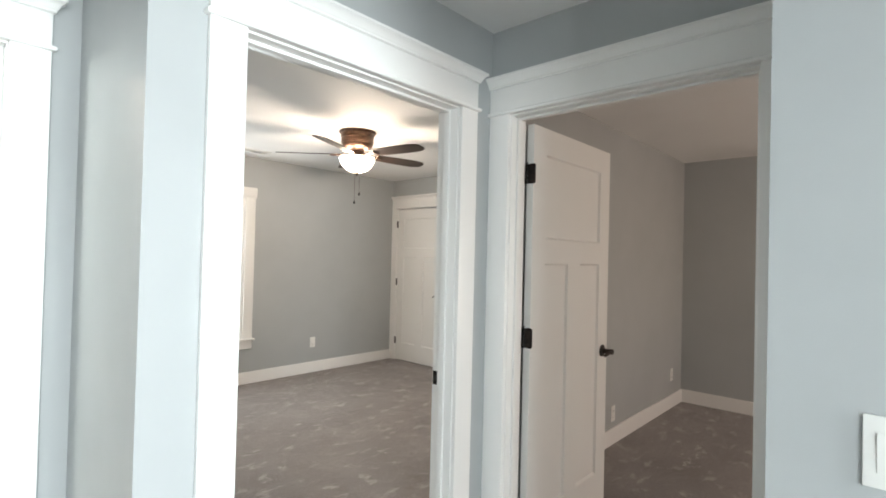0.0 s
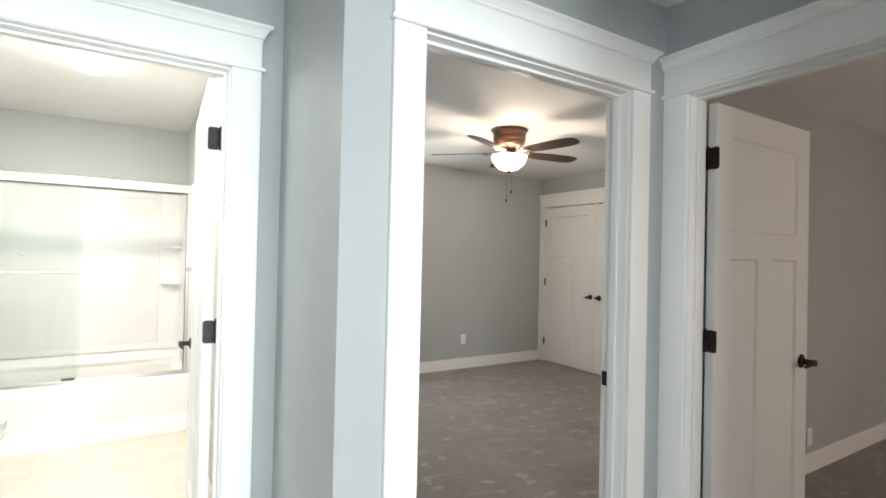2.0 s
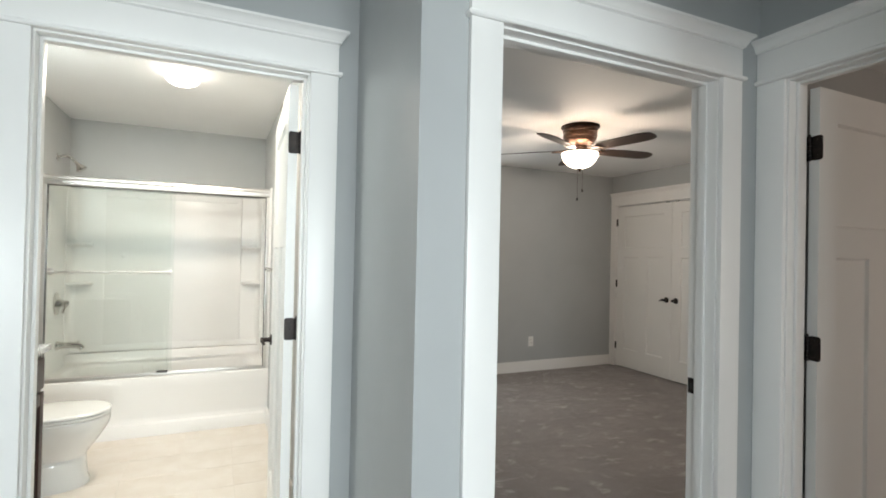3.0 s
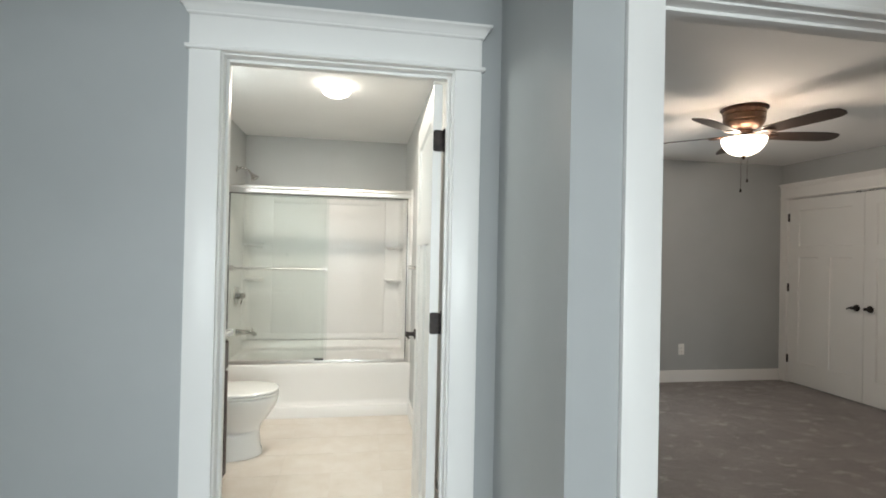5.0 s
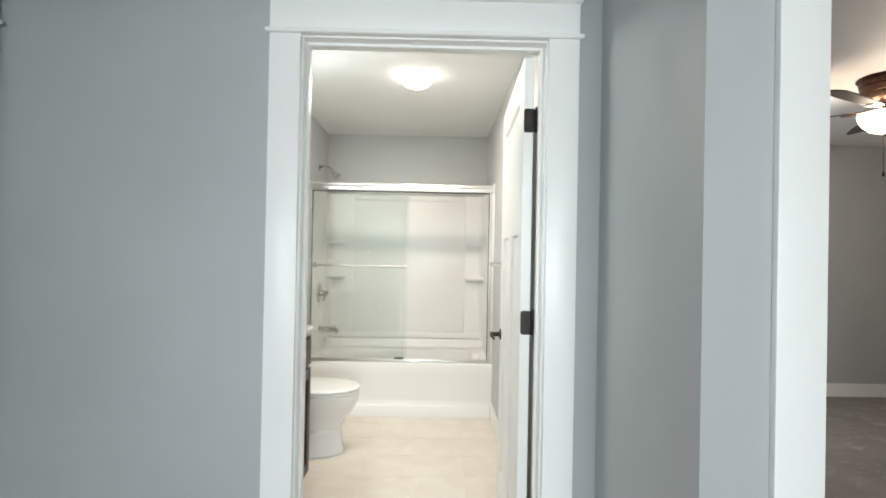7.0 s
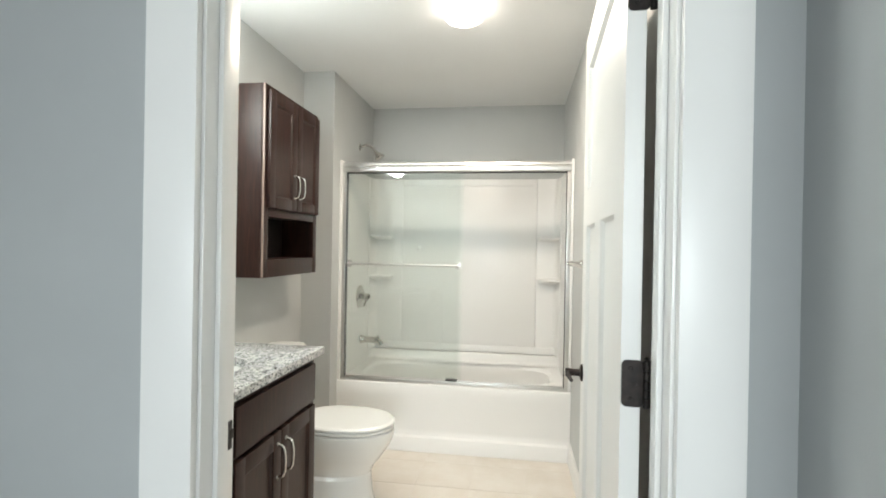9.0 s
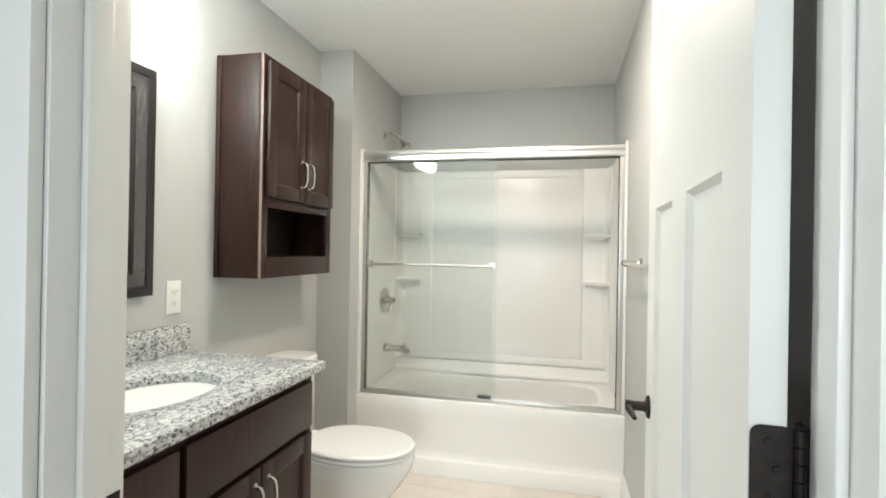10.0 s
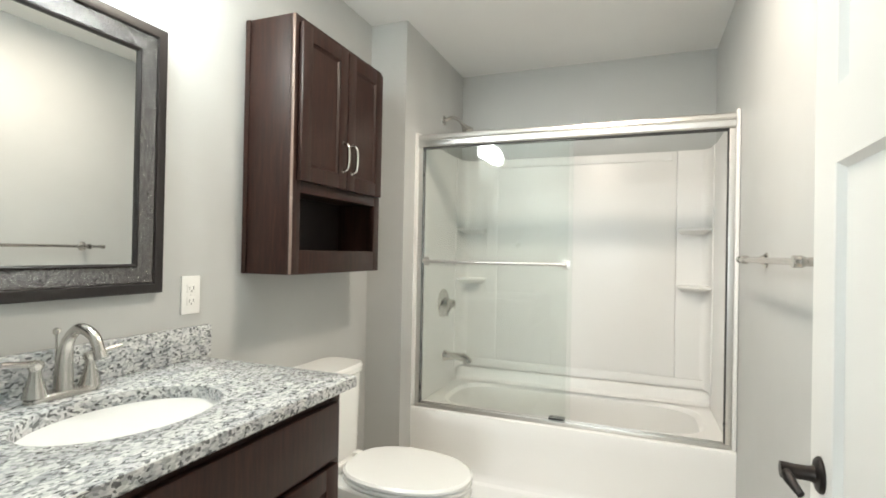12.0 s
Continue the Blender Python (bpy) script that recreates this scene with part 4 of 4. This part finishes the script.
part("lid", loft([egg(TB, TY, 0.215, 0.268, 0.180, 0.4335), egg(TB, TY, 0.220, 0.278, 0.187, 0.438), egg(TB, TY, 0.220, 0.278, 0.187, 0.448), egg(TB, TY, 0.212, 0.268, 0.178, 0.456), egg(TB, TY, 0.15, 0.19, 0.12, 0.460)]), PORCELAIN, wc)
part("tank", loft([ring(-1.004, TY, 0.095, 0.195, 0.388, 40, 5), ring(-1.004, TY, 0.098, 0.200, 0.53, 40, 5), ring(-1.004, TY, 0.102, 0.206, 0.732, 40, 5)]), PORCELAIN, wc)
part("tank_lid", loft([ring(-1.002, TY, 0.103, 0.207, 0.733, 40, 5), ring(-1.002, TY, 0.109, 0.214, 0.738, 40, 5), ring(-1.002, TY, 0.1095, 0.215, 0.760, 40, 5), ring(-1.002, TY, 0.102, 0.207, 0.772, 40, 5)]), PORCELAIN, wc)
for y in (-0.07, 0.07):
    part("seat_hinge", boxes((-0.872, -0.842, TY + y - 0.02, TY + y + 0.02, 0.394, 0.428), bevel=0.006), PORCELAIN, wc)
part("flush_lever", tube([(-0.903, TY - 0.13, 0.685), (-0.893, TY - 0.13, 0.685), (-0.888, TY - 0.10, 0.680), (-0.888, TY - 0.06, 0.675)], 0.006, 10), CHROME, wc, "chrome flush lever")


# ---- cabinets ----
def pull(parent, x, y, z, length=0.112):
    """An arched bow pull that stands out along +x."""
    h = length / 2
    pts = curve_points([(x, y, z - h), (x + 0.020, y, z - h * 0.86), (x + 0.027, y, z - h * 0.4), (x + 0.027, y, z + h * 0.4), (x + 0.020, y, z + h * 0.86), (x, y, z + h)], 5)
    n = len(pts)
    bm = tube(pts, [0.0048 + 0.0022 * abs(2 * k / (n - 1) - 1) ** 6 for k in range(n)], 10)
    for s in (-1, 1):
        lathe([(0, 0), (0.0085, 0), (0.0075, 0.004), (0, 0.005)], 12, Matrix.Translation((x, y, z + s * h)) @ pose(0, 0, 0, 0, 90, 0), bm)
    return part("pull", bm, NICKEL, parent, "brushed nickel bow pull")


def cabinet_door(parent, name, x, y0, y1, z0, z1, t=0.020, stile=0.055, panel=True):
    """A door or drawer front facing +x, with a recessed panel and a bevelled inner edge."""
    bm = bmesh.new()
    if not panel:
        box(bm, x, x + t, y0, y1, z0, z1, bevel=0.004)
        return part(name, bm, WOOD, parent)
    box(bm, x, x + t, y0, y0 + stile, z0, z1, bevel=0.003)
    box(bm, x, x + t, y1 - stile, y1, z0, z1, bevel=0.003)
    box(bm, x + 0.0002, x + t - 0.0003, y0 + stile - 0.002, y1 - stile + 0.002, z0, z0 + stile, bevel=0.003)
    box(bm, x + 0.0002, x + t - 0.0003, y0 + stile - 0.002, y1 - stile + 0.002, z1 - stile, z1, bevel=0.003)
    a, b, c, d = y0 + stile - 0.001, y1 - stile + 0.001, z0 + stile - 0.001, z1 - stile + 0.001
    s = 0.010
    o = [bm.verts.new(p) for p in ((x + t - 0.004, a, c), (x + t - 0.004, b, c), (x + t - 0.004, b, d), (x + t - 0.004, a, d))]
    i = [bm.verts.new(p) for p in ((x + t - 0.011, a + s, c + s), (x + t - 0.011, b - s, c + s), (x + t - 0.011, b - s, d - s), (x + t - 0.011, a + s, d - s))]
    for k in range(4):
        bm.faces.new((o[k], o[(k + 1) % 4], i[(k + 1) % 4], i[k]))
    bm.faces.new(i)
    return part(name, bm, WOOD, parent)


# wall cabinet over the toilet
WX0, WX1 = BATH_L + 0.001, -0.900
CY0, CY1, CZ0, CZ1 = 3.422, 4.040, 1.168, 2.074
wall_cab = thing("wall_cabinet", (0, 0, 0), "dark espresso wall cabinet with two doors over an open shelf", "wall cabinet")
part("side", boxes((WX0, WX1 - 0.019, CY0, CY0 + 0.016, CZ0, CZ1), bevel=0.001), WOOD, wall_cab)
part("side", boxes((WX0, WX1 - 0.019, CY1 - 0.016, CY1, CZ0, CZ1), bevel=0.001), WOOD, wall_cab)
part("top", boxes((WX0, WX1 - 0.019, CY0 + 0.016, CY1 - 0.016, CZ1 - 0.016, CZ1)), WOOD, wall_cab)
part("bottom", boxes((WX0, WX1 - 0.019, CY0 + 0.016, CY1 - 0.016, CZ0 + 0.002, CZ0 + 0.018)), WOOD, wall_cab)
part("shelf", boxes((WX0 + 0.006, WX1 - 0.019, CY0 + 0.016, CY1 - 0.016, 1.468, 1.484)), WOOD, wall_cab)
part("shelf", boxes((WX0 + 0.006, WX1 - 0.019, CY0 + 0.016, CY1 - 0.016, 1.236, 1.252)), WOOD, wall_cab)
part("back", boxes((WX0, WX0 + 0.006, CY0 + 0.016, CY1 - 0.016, CZ0 + 0.018, CZ1 - 0.016)), WOODDARK, wall_cab)
part("face_frame", boxes((WX1 - 0.019, WX1, CY0, CY0 + 0.045, CZ0, CZ1), (WX1 - 0.019, WX1, CY1 - 0.045, CY1, CZ0, CZ1), (WX1 - 0.019, WX1, CY0 + 0.045, CY1 - 0.045, CZ1 - 0.045, CZ1),
                         (WX1 - 0.019, WX1, CY0 + 0.045, CY1 - 0.045, 1.458, 1.504), (WX1 - 0.019, WX1, CY0 + 0.045, CY1 - 0.045, CZ0, 1.254), bevel=0.0012), WOOD, wall_cab)
part("scribe_strip", boxes((WX0, WX0 + 0.020, CY0 - 0.006, CY0 - 0.0002, CZ0, CZ1), bevel=0.002), WOOD, wall_cab)
part("highlight_strip", boxes((WX1 - 0.009, WX1 + 0.0012, CY0 - 0.0012, CY0 + 0.003, CZ0 + 0.002, CZ1 - 0.002), bevel=0.001), EDGE, wall_cab, "pale strip painted as the highlight along the cabinet edge")
dl = cabinet_door(wall_cab, "cabinet_door", WX1 + 0.0006, 3.443, 3.732, 1.498, 2.050)
dr = cabinet_door(wall_cab, "cabinet_door", WX1 + 0.0006, 3.738, 4.020, 1.498, 2.050)
pull(dl, WX1 + 0.0206, 3.703, 1.624)
pull(dr, WX1 + 0.0206, 3.767, 1.624)

# vanity
VY0, VY1 = 2.222, 3.200
VX1 = -0.550
VT = 0.872
van = thing("vanity_cabinet", (0, 0, 0), "dark espresso vanity cabinet with drawers and two panel doors", "vanity")
part("side", boxes((BATH_L + 0.001, VX1 - 0.019, VY1 - 0.018, VY1, 0.001, VT), bevel=0.001), WOOD, van)
part("side", boxes((BATH_L + 0.001, VX1 - 0.019, VY0, VY0 + 0.018, 0.001, VT), bevel=0.001), WOOD, van)
part("floor", boxes((BATH_L + 0.001, VX1 - 0.019, VY0 + 0.018, VY1 - 0.018, 0.10, 0.116)), WOODDARK, van)
part("toe_kick", boxes((VX1 - 0.085, VX1 - 0.070, VY0 + 0.018, VY1 - 0.018, 0.001, 0.10)), WOODDARK, van)
part("face_frame", boxes((VX1 - 0.019, VX1, VY0, VY0 + 0.040, 0.10, VT), (VX1 - 0.019, VX1, VY1 - 0.050, VY1, 0.10, VT), (VX1 - 0.019, VX1, 2.555, 2.615, 0.10, VT),
                         (VX1 - 0.019, VX1, VY0 + 0.040, 2.555, 0.840, VT), (VX1 - 0.019, VX1, 2.615, VY1 - 0.050, 0.840, VT),
                         (VX1 - 0.019, VX1, VY0 + 0.040, 2.555, 0.676, 0.716), (VX1 - 0.019, VX1, 2.615, VY1 - 0.050, 0.676, 0.716),
                         (VX1 - 0.019, VX1, VY0 + 0.040, 2.555, 0.10, 0.14), (VX1 - 0.019, VX1, 2.615, VY1 - 0.050, 0.10, 0.14), bevel=0.001), WOOD, van)
cabinet_door(van, "drawer_front", VX1 + 0.0006, 2.595, 3.170, 0.706, 0.852, panel=False)
d1 = cabinet_door(van, "cabinet_door", VX1 + 0.0006, 2.595, 2.880, 0.122, 0.688)
d2 = cabinet_door(van, "cabinet_door", VX1 + 0.0006, 2.886, 3.170, 0.122, 0.688)
pull(d1, VX1 + 0.0206, 2.852, 0.592)
pull(d2, VX1 + 0.0206, 2.914, 0.592)
for a, b in ((0.706, 0.852), (0.415, 0.688), (0.122, 0.398)):
    cabinet_door(van, "drawer_front", VX1 + 0.0006, 2.250, 2.575, a, b, panel=False)

# granite top with an oval cut-out
SX, SY, SA, SB = -0.808, 2.778, 0.155, 0.208
TX0, TX1, TY0, TY1 = BATH_L + 0.001, -0.524, 2.220, 3.246


def counter_mesh():
    angles = sorted([2 * math.pi * k / 56 for k in range(56)] + [math.atan2(y - SY, x - SX) % (2 * math.pi) for x in (TX0, TX1) for y in (TY0, TY1)])
    inner, outer = [], []
    for a in angles:
        c, s = math.cos(a), math.sin(a)
        r = 1 / math.sqrt((c / SA) ** 2 + (s / SB) ** 2)
        inner.append((SX + r * c, SY + r * s))
        f = min([(TX1 - SX) / c if c > 1e-9 else 9, (TX0 - SX) / c if c < -1e-9 else 9, (TY1 - SY) / s if s > 1e-9 else 9, (TY0 - SY) / s if s < -1e-9 else 9])
        outer.append((SX + f * c, SY + f * s))

    def eased(d):
        return [(min(max(x, TX0 + d), TX1 - d), min(max(y, TY0 + d), TY1 - d)) for x, y in outer]

    def oval(d):
        return [(SX + (x - SX) * (1 + d), SY + (y - SY) * (1 + d)) for x, y in inner]
    z0, z1 = 0.873, 0.905
    layers = [(inner, z0), (eased(0.003), z0), (eased(0.0), z0 + 0.004), (eased(0.0), z1 - 0.005), (eased(0.0015), z1 - 0.0015), (eased(0.005), z1), (oval(0.03), z1), (oval(0.008), z1 - 0.0015), (inner, z1 - 0.006), (inner, z0)]
    bm = loft([[(x, y, z) for x, y in r] for r, z in layers], cap=False)
    bmesh.ops.remove_doubles(bm, verts=bm.verts, dist=1e-6)
    return bm


tagged(part("countertop", counter_mesh(), GRANITE, None), "grey, black and white speckled granite vanity top", "countertop")
tagged(part("backsplash", boxes((BATH_L + 0.001, BATH_L + 0.021, TY0, 3.272, 0.9052, 1.006), bevel=0.002), GRANITE, None), "speckled granite backsplash along the wall", "backsplash")
sink = thing("sink", (SX, SY, 0.043), "white oval undermount porcelain sink", "sink")


def oval_ring(a, b, z, n=48):
    return [(a * math.cos(2 * math.pi * k / n), b * math.sin(2 * math.pi * k / n), z) for k in range(n)]


part("basin", loft([oval_ring(SA + 0.03, SB + 0.03, 0.8295), oval_ring(SA + 0.004, SB + 0.004, 0.8295), oval_ring(SA - 0.002, SB - 0.002, 0.822), oval_ring(SA - 0.012, SB - 0.014, 0.77), oval_ring(SA - 0.045, SB - 0.055, 0.715),
                    oval_ring(0.05, 0.07, 0.695), oval_ring(0.022, 0.022, 0.692)]), PORCELAIN, sink)
part("drain", lathe([(0, 0.694), (0.020, 0.694), (0.022, 0.697), (0.014, 0.699), (0, 0.699)], 20), NICKEL, sink)

# faucet
fc = thing("faucet", (-1.035, 2.785, 0.905), "brushed nickel arched faucet with two lever handles", "faucet")
part("base_plate", loft([[(x * s, y * s, z) for x, y, _ in ring(0, 0, 0.027, 0.082, 0, 36, 2.6)] for s, z in ((1.0, 0.0003), (1.0, 0.007), (0.93, 0.013), (0.80, 0.016))]), NICKEL, fc)
arc = curve_points([(0, 0, 0.012), (0.000, 0, 0.075), (0.012, 0, 0.128), (0.050, 0, 0.160), (0.098, 0, 0.148), (0.124, 0, 0.108)], 7)
n = len(arc)
part("spout", tube(arc, [0.021 - 0.0085 * min(1, k / (n * 0.45)) for k in range(n)], 18), NICKEL, fc)
part("aerator", tube([arc[-2], arc[-1] + Vector((0.003, 0, -0.010))], 0.0145, 16), NICKEL, fc)
part("lift_rod", lathe([(0.003, 0.01), (0.003, 0.135), (0.008, 0.140), (0.008, 0.150), (0, 0.154)], 12, Matrix.Translation((-0.026, -0.002, 0.004))), NICKEL, fc)
for s in (-1, 1):
    hd = part("handle", lathe([(0.025, 0.012), (0.022, 0.025), (0.013, 0.055), (0.0115, 0.070), (0.016, 0.080), (0.016, 0.090), (0, 0.096)], 24, Matrix.Translation((0, s * 0.060, 0))), NICKEL, fc)
    pts = curve_points([(0, s * 0.060, 0.086), (0.004, s * 0.088, 0.090), (0.008, s * 0.118, 0.096), (0.010, s * 0.132, 0.098)], 5)
    part("lever", tube(pts, [0.0085 - 0.003 * k / (len(pts) - 1) for k in range(len(pts))], 12), NICKEL, hd)

# ---- mirror ----
mr = thing("wall_mirror", (0, 0, 0), "rectangular mirror in a dark frame with a hammered metal band", "mirror")
MY0, MY1, MZ0, MZ1 = 2.487, 3.082, 1.124, 1.887


def frame_ring(y0, y1, z0, z1, prof):
    """A mitred frame facing +x; prof gives (inset, out) pairs."""
    rows = [[(BATH_L + out, y0 + i, z0 + i), (BATH_L + out, y1 - i, z0 + i), (BATH_L + out, y1 - i, z1 - i), (BATH_L + out, y0 + i, z1 - i)] for i, out in prof]
    bm = bmesh.new()
    vs = [[bm.verts.new(p) for p in r] for r in rows]
    for a, b in zip(vs, vs[1:]):
        for k in range(4):
            bm.faces.new((a[k], a[(k + 1) % 4], b[(k + 1) % 4], b[k]))
    return bm


part("outer_frame", frame_ring(MY0, MY1, MZ0, MZ1, [(0.0, 0.001), (0.0, 0.026), (0.003, 0.029), (0.012, 0.030), (0.026, 0.026), (0.028, 0.020), (0.028, 0.001)]), FRAME, mr)
part("band", frame_ring(MY0 + 0.028, MY1 - 0.028, MZ0 + 0.028, MZ1 - 0.028, [(0.0, 0.001), (0.0, 0.021), (0.004, 0.023), (0.046, 0.018), (0.048, 0.001)]), HAMMER, mr, "hammered pewter band")
part("inner_lip", frame_ring(MY0 + 0.076, MY1 - 0.076, MZ0 + 0.076, MZ1 - 0.076, [(0.0, 0.001), (0.0, 0.019), (0.003, 0.020), (0.008, 0.014), (0.009, 0.001)]), FRAME, mr)
part("glass", boxes((BATH_L + 0.002, BATH_L + 0.010, MY0 + 0.084, MY1 - 0.084, MZ0 + 0.084, MZ1 - 0.084)), MIRROR, mr, "silvered mirror glass")

# ---- towel bar ----
tb = thing("towel_bar", (BATH_R, 0, 1.251), "brushed nickel towel bar on the bathroom wall", "towel bar")
part("bar", tube([(-0.066, 3.335, 0), (-0.066, 4.035, 0)], 0.0085, 14), NICKEL, tb)
for y in (3.365, 3.965):
    part("post", lathe([(0, 0), (0.026, 0), (0.026, 0.005), (0.018, 0.010), (0.011, 0.022), (0.010, 0.050), (0.0145, 0.056), (0.0145, 0.074), (0, 0.076)], 24,
                       Matrix.Translation((-0.0005, y, 0)) @ pose(0, 0, 0, 0, -90, 0)), NICKEL, tb)
for y, s in ((3.335, -1), (4.035, 1)):
    part("end_cap", lathe([(0, 0), (0.0115, 0), (0.0125, 0.010), (0.008, 0.020), (0, 0.022)], 16, Matrix.Translation((-0.066, y, 0)) @ pose(0, 0, 0, -90 * s, 0, 0)), NICKEL, tb)

# ---- bathroom floor tiles ----
TS = 0.305
tile_me = mesh_of(boxes((0.001, TS - 0.001, 0.001, TS - 0.001, -0.006, 0.0), bevel=0.0008), "tile", TILE)
gx, gy = BATH_L - 0.08, Y_BATH + 0.055
while gy < TUB_F - 0.04:
    x = gx
    while x < BATH_R - 0.01:
        x0, x1 = max(x, BATH_L + 0.0), min(x + TS, BATH_R)
        y1 = min(gy + TS, TUB_F - 0.036)
        if x1 - x0 > TS - 0.001 and y1 - gy > TS - 0.001:
            ob = new("tile", tile_me)
        else:
            ob = new("tile", mesh_of(boxes((0.001, x1 - x0 - 0.001, 0.001, y1 - gy - 0.001, -0.006, 0.0), bevel=0.0008), "tile_cut", TILE))
        ob.parent = floor_bath
        ob.location = (x0, gy, 0)
        x += TS
    gy += TS
